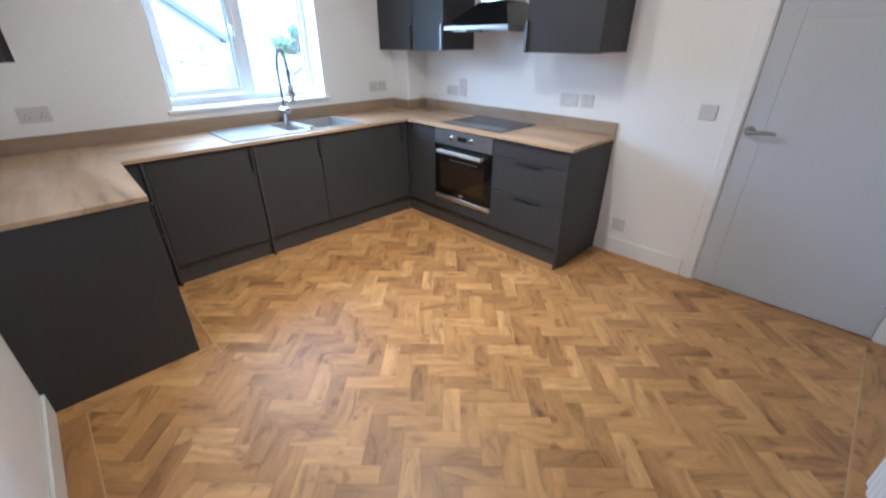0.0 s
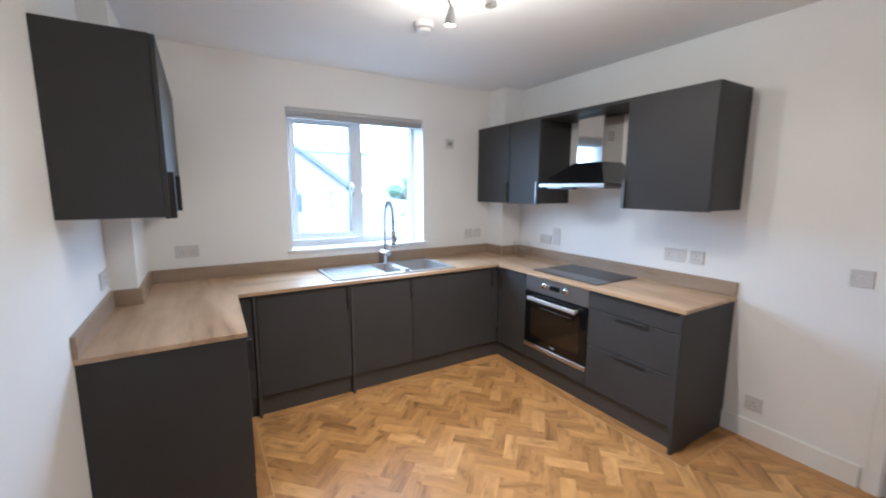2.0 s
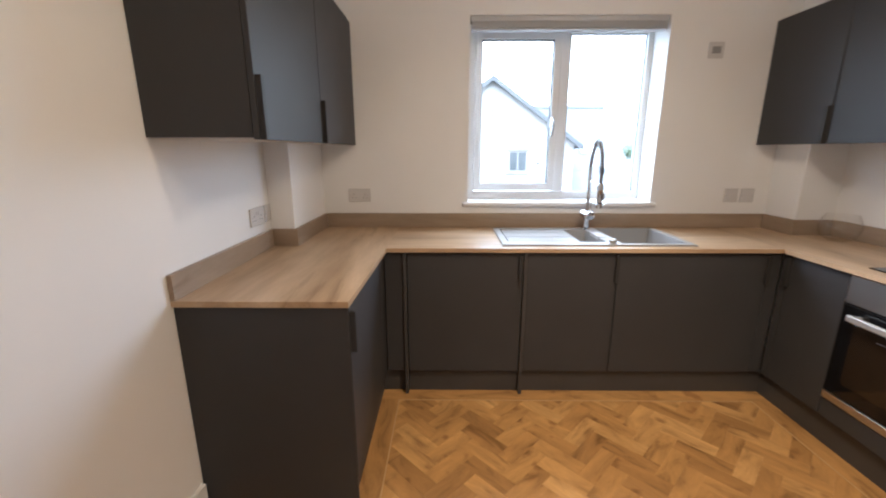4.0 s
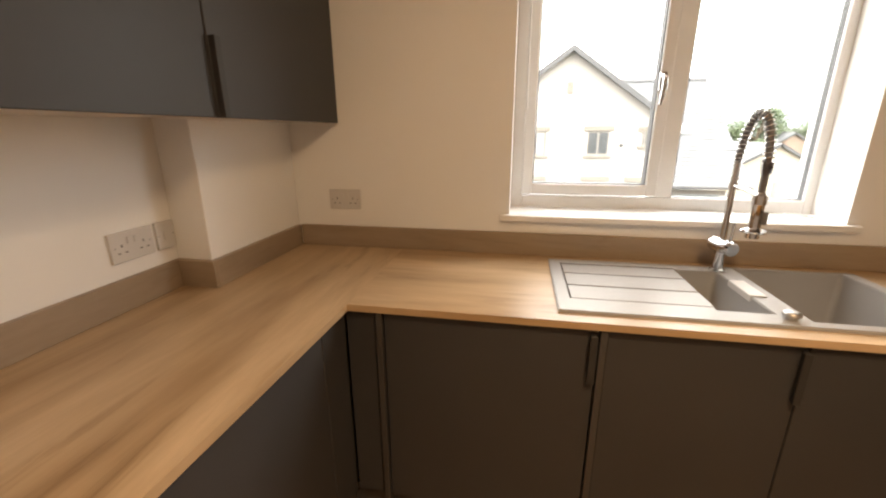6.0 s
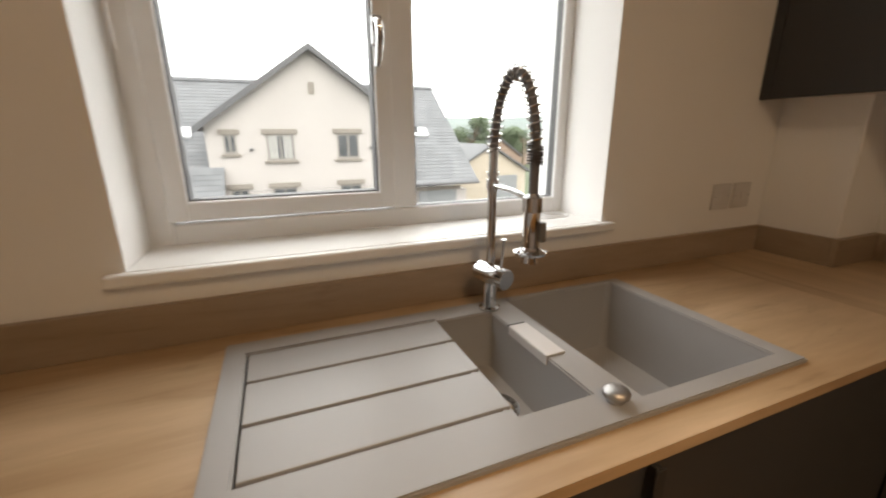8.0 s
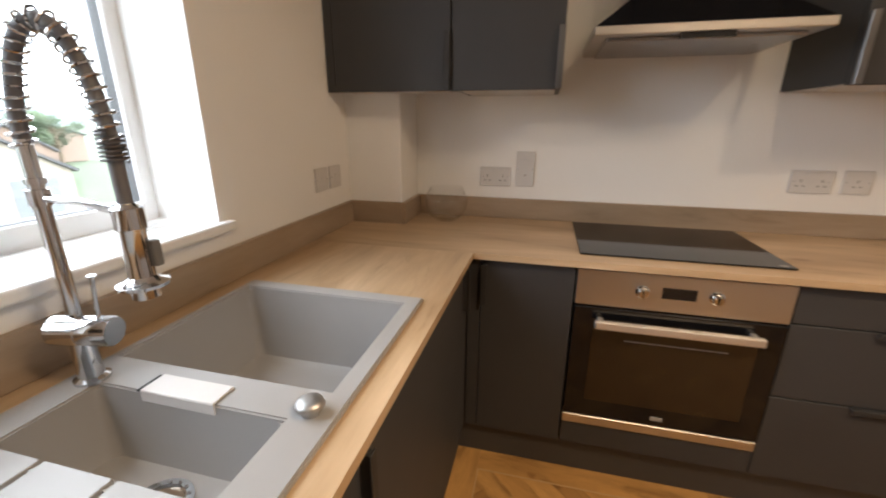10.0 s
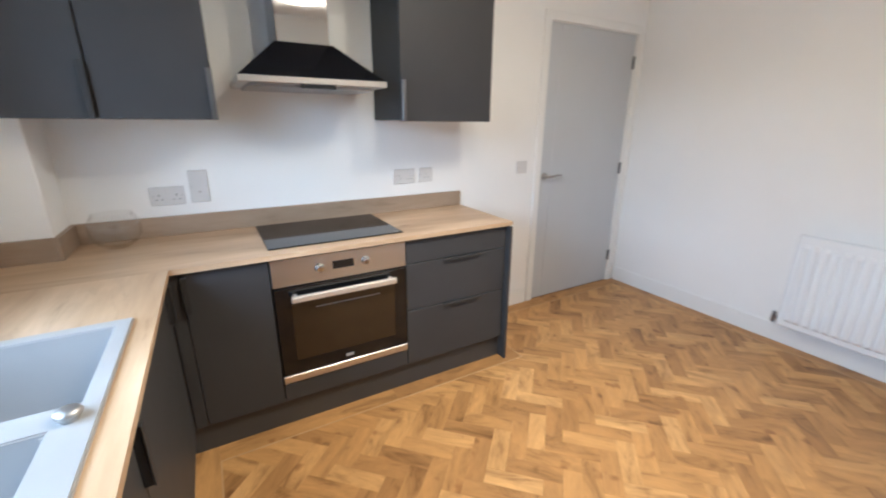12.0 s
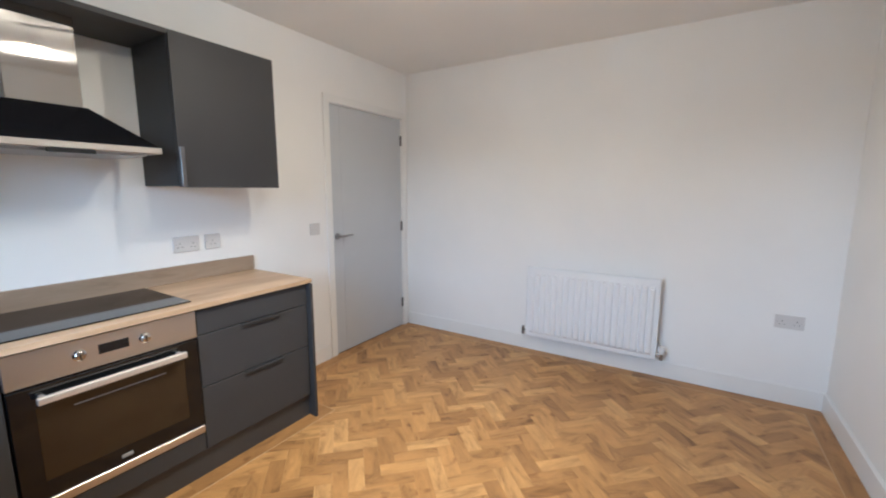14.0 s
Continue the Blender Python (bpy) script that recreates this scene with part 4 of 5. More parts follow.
# ---- sockets and switches ----
def plate(kind, wall, s0, s1, z0, z1, style):
    """A moulded plate on a wall; s runs along the wall. style: double, single, switch, tall, blank."""
    face = {"e": EAST, "n": NORTH, "w": WEST, "s": SOUTH, "b": NB[0]}[wall]
    sign = {"e": -1, "n": -1, "w": 1, "s": 1, "b": 1}[wall]
    mid = ((s0 + s1) / 2, (z0 + z1) / 2)

    def bx(a0, a1, za, zb, d0, d1, bev=0.0):
        if wall in "ewb":
            return block(min(face + sign * d0, face + sign * d1), max(face + sign * d0, face + sign * d1), a0, a1, za, zb, bev, 2)
        return block(a0, a1, min(face + sign * d0, face + sign * d1), max(face + sign * d0, face + sign * d1), za, zb, bev, 2)
    loc = (face, mid[0], mid[1]) if wall in "ewb" else (mid[0], face, mid[1])
    lab = {"double": "white plastic double power socket on the wall", "single": "white plastic single power socket on the wall", "switch": "white plastic rocker switch on the wall",
           "tall": "tall white plastic cooker switch plate", "blank": "white plastic outlet plate on the wall", "fan": "grey square isolator switch on the wall"}[style]
    t = thing(kind, loc, lab, "switch" if style in ("switch", "tall", "fan") else "socket", "wall plates")
    part("plate", bx(s0, s1, z0, z1, 0, 0.009, 0.0025), PLASTIC, t)
    w = s1 - s0

    def outlet(c, zc):
        for dz, da, ww, hh in ((0.012, 0, 0.004, 0.009), (-0.008, -0.011, 0.0075, 0.004), (-0.008, 0.011, 0.0075, 0.004)):
            part("pin_slot", bx(c + da - ww / 2, c + da + ww / 2, zc + dz - hh / 2, zc + dz + hh / 2, 0.0085, 0.0094), SLOT, t)
    if style in ("double",):
        for f in (0.25, 0.75):
            outlet(s0 + w * f, mid[1] - 0.008)
        for f in (0.42, 0.58):
            part("rocker", bx(s0 + w * f - 0.006, s0 + w * f + 0.006, mid[1] + 0.006, mid[1] + 0.026, 0.0085, 0.0115, 0.001), PLASTIC, t)
    elif style == "single":
        outlet(mid[0], mid[1] - 0.008)
        part("rocker", bx(mid[0] + w * 0.22, mid[0] + w * 0.22 + 0.012, mid[1] + 0.006, mid[1] + 0.026, 0.0085, 0.0115, 0.001), PLASTIC, t)
    elif style in ("switch", "blank"):
        part("rocker", bx(mid[0] - 0.009, mid[0] + 0.009, mid[1] - 0.014, mid[1] + 0.014, 0.0085, 0.0115, 0.001), PLASTIC, t)
    elif style == "tall":
        part("rocker", bx(mid[0] - 0.013, mid[0] + 0.013, mid[1] + 0.012, mid[1] + 0.042, 0.0085, 0.0125, 0.001), PLASTIC, t)
        part("indicator", bx(mid[0] - 0.005, mid[0] + 0.005, mid[1] - 0.03, mid[1] - 0.022, 0.0085, 0.0095), REDDOT, t, "small indicator")
    elif style == "fan":
        part("inset", bx(s0 + 0.02, s1 - 0.02, z0 + 0.025, z1 - 0.025, 0.0085, 0.012, 0.001), PLASTICD, t)
    if style != "fan":
        for f in (0.1, 0.9):
            part("screw", bx(s0 + w * f - 0.002, s0 + w * f + 0.002, mid[1] - 0.002, mid[1] + 0.002, 0.0085, 0.0096), SATIN, t)


plate("power_socket", "e", 2.335, 2.470, 0.982, 1.066, "double")
plate("cooker_switch", "e", 2.234, 2.312, 0.985, 1.135, "tall")
plate("power_socket", "e", 1.146, 1.284, 1.002, 1.088, "double")
plate("power_socket", "e", 1.026, 1.114, 1.004, 1.090, "single")
plate("light_switch", "e", 0.266, 0.354, 1.012, 1.098, "switch")
plate("power_socket", "e", 0.632, 0.722, 0.185, 0.270, "single")
plate("power_socket", "n", -0.336, -0.196, 1.004, 1.088, "double")
plate("outlet_plate", "n", 2.058, 2.142, 1.004, 1.090, "blank")
plate("outlet_plate", "n", 2.160, 2.244, 1.004, 1.090, "blank")
plate("isolator_switch", "n", 1.826, 1.916, 1.852, 1.940, "fan")
plate("power_socket", "w", 2.245, 2.380, 0.975, 1.060, "double")
plate("outlet_plate", "w", 2.392, 2.458, 0.975, 1.060, "blank")
plate("power_socket", "s", -0.475, -0.330, 0.490, 0.575, "double")

# ---- radiator ----
RX0, RX1, RZ0, RZ1, RY = 0.312, 1.272, 0.152, 0.729, -0.726
rad = thing("radiator", ((RX0 + RX1) / 2, SOUTH, RZ0), "white ribbed panel radiator fixed to the wall", "radiator")
b = bmesh.new()
n, w = 20, RX1 - RX0
p = (w - 0.05) / n
prof = [(RX0, 0.0)] + [(RX0 + 0.025 + p * (i + q), d) for i in range(n) for q, d in ((0.05, 0.0), (0.12, 0.003), (0.20, 0.018), (0.29, 0.023), (0.71, 0.023), (0.80, 0.018), (0.88, 0.003), (0.95, 0.0))] + [(RX1, 0.0)]
rows = [(RZ0, 0.0), (RZ0 + 0.030, 0.0), (RZ0 + 0.050, 1.0), (RZ1 - 0.070, 1.0), (RZ1 - 0.05, 0.0), (RZ1, 0.0)]
grid = [[b.verts.new((x, RY - 0.0245 + d * k, z)) for x, d in prof] for z, k in rows]
for r0, r1 in zip(grid, grid[1:]):
    for i in range(len(prof) - 1):
        b.faces.new((r0[i], r0[i + 1], r1[i + 1], r1[i]))
part("front_panel", b, RADPAINT, rad, "", True)
part("back_panel", block(RX0 + 0.004, RX1 - 0.004, SOUTH + 0.035, SOUTH + 0.045, RZ0 + 0.004, RZ1 - 0.012, 0.002), RADPAINT, rad)
part("front_core", block(RX0, RX1, RY - 0.036, RY - 0.026, RZ0, RZ1, 0.002), RADPAINT, rad)
b = bmesh.new()
for i in range(46):
    xx = RX0 + 0.02 + (w - 0.04) * i / 45
    box(b, xx - 0.0012, xx + 0.0012, SOUTH + 0.046, RY - 0.023, RZ1 - 0.010, RZ1 - 0.002)
box(b, RX0 + 0.01, RX1 - 0.01, SOUTH + 0.046, SOUTH + 0.050, RZ1 - 0.012, RZ1 - 0.002)
part("top_grille", b, RADPAINT, rad)
for xx in (RX0, RX1):
    part("side_cover", block(xx - 0.0015, xx + 0.0015, SOUTH + 0.03, RY - 0.011, RZ0 + 0.01, RZ1 + 0.001, 0.0005), RADPAINT, rad)
for xx in (RX0 + 0.2, RX1 - 0.2):
    part("wall_bracket", block(xx - 0.015, xx + 0.015, SOUTH, SOUTH + 0.036, RZ0 + 0.05, RZ1 - 0.05), SATIN, rad)
vy = SOUTH + 0.07
for xx, s in ((RX1, 1), (RX0, -1)):
    b = rod(bmesh.new(), (xx, vy, RZ0 + 0.03), (xx + s * 0.035, vy, RZ0 + 0.03), 0.010, seg=14)
    rod(b, (xx + s * 0.035, vy, RZ0 - 0.004), (xx + s * 0.035, vy, RZ0 + 0.042), 0.0125, seg=14)
    v = part("valve", b, SATIN, rad, "chrome radiator valve", True)
    rod_b = rod(bmesh.new(), (xx + s * 0.035, vy - 0.010, RZ0 + 0.012), (xx + s * 0.035, SOUTH, RZ0 + 0.012), 0.0075, seg=12)
    part("pipe", rod_b, UPVC, rad, "white pipe into the wall", True)
    if s < 0:
        b = lathe(bmesh.new(), [(0.006, 0), (0.020, 0.001), (0.0245, 0.006), (0.0255, 0.036), (0.022, 0.050), (0.002, 0.053)], (xx + s * 0.035, vy, RZ0 + 0.042), 20)
        part("valve_head", b, UPVC, v, "white thermostatic head", True)
    else:
        b = lathe(bmesh.new(), [(0.010, 0), (0.011, 0.004), (0.010, 0.02), (0.004, 0.024)], (xx + s * 0.035, vy, RZ0 + 0.042), 16)
        part("valve_head", b, SATIN, v, "metal lockshield cap", True)

# ---- ceiling lights and alarm ----
bar = thing("spotlight_bar", (1.0, 1.1, CEIL), "brushed metal ceiling bar with four spotlights, two lit", "ceiling light")
A, B = Vector((0.80, 1.48, 2.375)), Vector((1.16, 0.80, 2.375))
part("rail", tube(bmesh.new(), [A, A.lerp(B, 0.5), B], 0.0095, 14), SATIN, bar, "", True)
mid = A.lerp(B, 0.5)
b = lathe(bmesh.new(), [(0.055, 0), (0.055, -0.016), (0.048, -0.022), (0.015, -0.024), (0.010, -0.03), (0.010, -0.04)][::-1], (mid.x, mid.y, CEIL), 28)
part("ceiling_rose", b, SATIN, bar, "", True)
heads = [(BULBS[0][0], BULBS[0][1], True), ((0.95, 1.20, 2.25), (0.93, 1.1, 0.0), False), ((1.03, 1.07, 2.26), (1.2, 1.2, 1.0), False), (BULBS[1][0], BULBS[1][1], True)]
for k, (eye, target, lit) in enumerate(heads):
    eye = Vector(eye)
    way = (Vector(target) - eye).normalized()
    top = A.lerp(B, (0.10, 0.37, 0.63, 0.90)[k])
    tail = eye - way * 0.075
    b = tube(bmesh.new(), [top, top.lerp(tail, 0.5), tail], 0.0055, 10)
    st = part("stem", b, SATIN, bar, "", True)
    b = lathe(bmesh.new(), [(0.008, -0.078), (0.013, -0.07), (0.018, -0.045), (0.0265, -0.004), (0.027, 0.0), (0.0245, 0.0), (0.0235, -0.006)], eye, 24, way)
    hd = part("lamp_head", b, SATIN, bar, "", True)
    b = lathe(bmesh.new(), [(0.023, -0.004), (0.021, 0.001), (0.012, 0.004), (0.003, 0.005)], eye, 24, way)
    part("bulb", b, HALO if lit else LENS, hd, "glowing warm bulb" if lit else "unlit bulb", True)
al = thing("smoke_alarm", (1.0, 1.89, CEIL), "white round smoke alarm on the ceiling", "smoke alarm")
b = lathe(bmesh.new(), [(0.02, -0.048), (0.035, -0.047), (0.041, -0.035), (0.052, -0.030), (0.056, -0.012), (0.058, 0.0)], (1.0, 1.89, CEIL), 32)
part("body", b, PLASTIC, al, "", True)
b = lathe(bmesh.new(), [(0.0415, -0.036), (0.0535, -0.0305), (0.0535, -0.0285), (0.042, -0.0285)], (1.0, 1.89, CEIL), 32)
part("vent_band", b, PLASTICD, al, "dark vent band", True)

# ---- clear glass bowl in the corner ----
GBX, GBY = 2.446, 2.600
gb = thing("glass_bowl", (GBX, GBY, TOP), "clear round glass bowl standing on the worktop corner", "bowl")
b = bmesh.new()
outer = [(0.040, 0.0005), (0.046, 0.004), (0.072, 0.022), (0.089, 0.052), (0.093, 0.080), (0.087, 0.112), (0.074, 0.138), (0.072, 0.145)]
inner = [(0.069, 0.145), (0.071, 0.137), (0.084, 0.111), (0.090, 0.080), (0.086, 0.053), (0.069, 0.025), (0.036, 0.008)]
lathe(b, outer + inner, (GBX, GBY, TOP), 48)
part("glass_body", b, CLEAR, gb, "", True)

# ---- outside: houses, trees, ground ----
def slab(bm, a, b, c, d, thick):
    """A slab whose upper face is the quad a b c d."""
    a, b, c, d = [Vector(v) for v in (a, b, c, d)]
    nrm = (b - a).cross(d - a).normalized() * thick
    up = [bm.verts.new(v) for v in (a, b, c, d)]
    dn = [bm.verts.new(v - nrm) for v in (a, b, c, d)]
    bm.faces.new(up)
    bm.faces.new(dn[::-1])
    for i in range(4):
        j = (i + 1) % 4
        bm.faces.new((up[j], up[i], dn[i], dn[j]))


def slates(bm, o, across, upslope, nrm, inside, w=0.34, course=0.21, thick=0.009):
    """Overlapping slates on a slope: o a lower corner, across and upslope vectors of the whole face."""
    o, across, upslope, nrm = Vector(o), Vector(across), Vector(upslope), Vector(nrm).normalized()
    la, lu = across.length, upslope.length
    ea, eu = across / la, upslope / lu
    rows_n = int(lu / course)
    for r in range(rows_n):
        s = -(r % 2) * w / 2
        while s < la:
            a0, a1 = max(0, s), min(la, s + w - 0.008)
            s += w
            if a1 - a0 < 0.05:
                continue
            u0, u1 = r * course, min(lu, (r + 1) * course + 0.05)
            mid = o + ea * (a0 + a1) / 2 + eu * (u0 + u1) / 2
            if not inside(mid):
                continue
            p = [o + ea * a + eu * u for a, u in ((a0, u0), (a1, u0), (a1, u1), (a0, u1))]
            lift = [thick * 1.6, thick * 1.6, thick * 0.3, thick * 0.3]
            up = [bm.verts.new(q + nrm * h) for q, h in zip(p, lift)]
            low = [bm.verts.new(q + nrm * (h - thick)) for q, h in zip(p[:2], lift[:2])]
            bm.faces.new(up)
            bm.faces.new((low[0], low[1], up[1], up[0]))


def house_window(house, x0, x1, z0, z1, face, curtain=False):
    """A stone-dressed window on a south face."""
    w = part("window", block(x0 - 0.12, x1 + 0.12, face - 0.05, face + 0.06, z1, z1 + 0.17, 0.01), STONE, house, "stone lintel over a dark window")
    part("sill", block(x0 - 0.10, x1 + 0.10, face - 0.08, face + 0.06, z0 - 0.10, z0, 0.01), STONE, w, "stone sill")
    bm = frame_bars(bmesh.new(), x0, x1, z0, z1, 0.06, face - 0.012, face + 0.03, 0.004)
    box(bm, (x0 + x1) / 2 - 0.03, (x0 + x1) / 2 + 0.03, face - 0.011, face + 0.029, z0 + 0.05, z1 - 0.05)
    part("frame", bm, HOUSEFRAME, w, "brown window frame")
    part("pane", block(x0 + 0.05, x1 - 0.05, face - 0.004, face + 0.002, z0 + 0.05, z1 - 0.05), HOUSEGLASS, w)
    if curtain:
        bm = bmesh.new()
        for k in range(8):
            xx = x0 + 0.07 + (x1 - x0 - 0.14) * k / 8
            if k in (3, 4):
                continue
            box(bm, xx, xx + (x1 - x0 - 0.14) / 8 - 0.01, face - 0.0075, face - 0.0045, z0 + 0.06, z1 - 0.06)
        part("curtain", bm, CURTAIN, w, "pale curtains")


GX, GY, GAP, GEZ = 2.05, 17.0, 4.10, 1.50     # gable middle, face, apex and eave heights
GH = 3.62
house = thing("house", (GX, GY, GROUND), "cream rendered house with a front gable and slate roofs", "house")
WX0, WX1 = -1.27, 5.37
b = prism(bmesh.new(), [(WX0, GROUND), (WX1, GROUND), (WX1, GEZ + 0.22), (GX, GAP - 0.12), (WX0, GEZ + 0.22)], GY, 26.5, "y")
part("wall", b, RENDERW, house, "cream rendered gable wall")
b = block(-12.0, 8.1, 17.6, 26.4, GROUND, -0.95)
part("wall", b, RENDERW, house, "cream rendered lower wall")
RXL, RXR, RY0, RZ0h, RYR, RZR = -13.0, 8.35, 17.0, -0.56, 22.3, 3.45
b = bmesh.new()
slab(b, (RXL, RY0, RZ0h), (RXR, RY0, RZ0h), (RXR, RYR, RZR), (RXL, RYR, RZR), 0.16)
slab(b, (RXR, 27.6, RZ0h), (RXL, 27.6, RZ0h), (RXL, RYR, RZR), (RXR, RYR, RZR), 0.16)
roof = part("roof", b, RIDGE, house, "main slate roof")
su = Vector((0, RYR - RY0, RZR - RZ0h))
b = bmesh.new()
slates(b, (RXL, RY0, RZ0h), (RXR - RXL, 0, 0), su, (0, -su.z, su.y), lambda p: True)
tagged(part("slate_course", b, SLATE, roof, "grey slates"), kind="stuff")
part("ridge", rod(bmesh.new(), (RXL, RYR, RZR + 0.02), (RXR, RYR, RZR + 0.02), 0.11, seg=10), RIDGE, roof)
b = bmesh.new()
for sgn in (-1, 1):
    ex = GX + sgn * GH
    pts = [(ex, GY - 0.28, GEZ), (ex, 22.6, GEZ), (GX, 22.6, GAP), (GX, GY - 0.28, GAP)]
    if sgn > 0:
        slab(b, pts[0], pts[1], pts[2], pts[3], 0.13)
    else:
        slab(b, pts[1], pts[0], pts[3], pts[2], 0.13)
groof = part("gable_roof", b, RIDGE, house, "slate roof over the gable")
b = bmesh.new()
for sgn in (-1, 1):
    ex = GX + sgn * GH
    up = Vector((GX - ex, 0, GAP - GEZ))
    slates(b, (ex, GY - 0.26, GEZ), (0, 5.5, 0), up, (sgn * up.z, 0, abs(up.x)), lambda p: True)
tagged(part("slate_course", b, SLATE, groof, "grey slates"), kind="stuff")
# dark barge boards along the gable
b = bmesh.new()
for sgn in (-1, 1):
    ex = GX + sgn * GH
    prism(b, [(ex, GEZ - 0.20), (GX, GAP - 0.20), (GX, GAP - 0.0), (ex, GEZ - 0.0)], GY - 0.31, GY - 0.275, "y")
part("barge_board", b, FASCIA, house, "dark barge board")
house_window(house, 0.49, 1.35, 0.46, 1.30, GY, True)
house_window(house, 2.77, 3.53, 0.47, 1.31, GY)
house_window(house, -0.78, -0.40, 0.70, 1.29, GY)
house_window(house, 4.58, 4.80, 0.80, 1.27, GY)
for xa, xb in ((-0.75, -0.2), (0.52, 1.32), (2.78, 3.55), (4.3, 4.9)):
    house_window(house, xa, xb, -1.60, -0.46, GY)
# slate lean-to beside the gable wall
b = bmesh.new()
slab(b, (-3.2, 15.9, -0.85), (-0.86, 15.9, -0.85), (-0.86, 16.99, 0.28), (-3.2, 16.99, 0.28), 0.08)
lean = part("lean_to_roof", b, RIDGE, house, "slate lean-to roof")
b = bmesh.new()
slates(b, (-3.2, 15.9, -0.85), (2.34, 0, 0), Vector((0, 1.09, 1.13)), (0, -1.13, 1.09), lambda p: True)
tagged(part("slate_course", b, SLATE, lean, "grey slates"), kind="stuff")
part("lean_to_wall", block(-3.1, -0.95, 16.1, 16.99, GROUND, -0.80), RENDERW, house)
part("vent", block(GX - 0.10, GX + 0.10, GY - 0.02, GY + 0.05, 2.57, 2.95, 0.01), STONE, house, "small stone slit vent")
for xx in (0.02, 3.95):
    part("wall_lamp", block(xx - 0.06, xx + 0.06, GY - 0.1, GY, 0.78, 0.86, 0.02), FASCIA, house, "small dark wall lamp")
for xx in (-2.31, 6.72):
    t = 0.43
    p = Vector((xx, RY0, RZ0h)) + su * t
    bm = bmesh.new()
    e = su.normalized()
    nn = Vector((0, -e.z, e.y))
    slab(bm, p + nn * 0.1 + Vector((-0.3, 0, 0)), p + nn * 0.1 + Vector((0.3, 0, 0)), p + nn * 0.1 + e * 0.55 + Vector((0.3, 0, 0)), p + nn * 0.1 + e * 0.55 + Vector((-0.3, 0, 0)), 0.1)
    part("rooflight", bm, BLIND, house, "white-framed rooflight")
b = rod(bmesh.new(), (RXL, RY0 - 0.06, RZ0h - 0.05), (WX0 - 0.1, RY0 - 0.06, RZ0h - 0.05), 0.06, seg=8)
rod(b, (WX1 + 0.1, RY0 - 0.06, RZ0h - 0.05), (RXR, RY0 - 0.06, RZ0h - 0.05), 0.06, seg=8)
part("gutter", b, FASCIA, house, "dark gutter")
part("garage_door", block(5.95, 7.6, 17.55, 17.62, GROUND, -0.95, 0.01), GARAGE, house, "dark garage door")
part("garage_lintel", block(5.8, 7.8, 17.53, 17.6, -0.94, -0.78, 0.01), STONE, house, "stone lintel")


def garage(x0, x1, y0, y1, wall_z, apex, mat, label, dark):
    g = thing("garage", ((x0 + x1) / 2, y0, GROUND), label, "garage", "outbuildings")
    mx = (x0 + x1) / 2
    bm = prism(bmesh.new(), [(x0, GROUND), (x1, GROUND), (x1, wall_z), (mx, apex - 0.1), (x0, wall_z)], y0, y1, "y")
    part("wall", bm, mat, g)
    bm, bs = bmesh.new(), bmesh.new()
    for sgn in (-1, 1):
        ex = mx + sgn * ((x1 - x0) / 2 + 0.25)
        ez = wall_z - 0.12
        q = [(ex, y0 - 0.2, ez), (ex, y1 + 0.2, ez), (mx, y1 + 0.2, apex), (mx, y0 - 0.2, apex)]
        if sgn > 0:
            slab(bm, *q, 0.12)
        else:
            slab(bm, q[1], q[0], q[3], q[2], 0.12)
        up = Vector((mx - ex, 0, apex - ez))
        slates(bs, (ex, y0 - 0.2, ez), (0, y1 - y0 + 0.4, 0), up, (sgn * up.z, 0, abs(up.x)), lambda p: True)
    rf = part("roof", bm, FASCIA, g, "slate roof with dark edge")
    tagged(part("slate_course", bs, SLATE, rf, "grey slates"), kind="stuff")
    if dark:
        part("garage_door", block(mx + 0.1, mx + 1.95, y0 - 0.02, y0 + 0.05, GROUND, -1.17, 0.01), GARAGE, g, "dark garage door")


garage(10.15, 15.25, 24.0, 31.0, -0.80, 0.70, RENDERY, "warm cream garage with a slate gable roof", True)
garage(17.5, 22.5, 36.0, 44.0, -0.6, 1.15, BRICK, "brown brick outbuilding with a low slate roof", False)
garage(26.5, 36.0, 52.0, 62.0, 0.0, 1.6, BRICK, "far brown brick house with a slate roof", False)

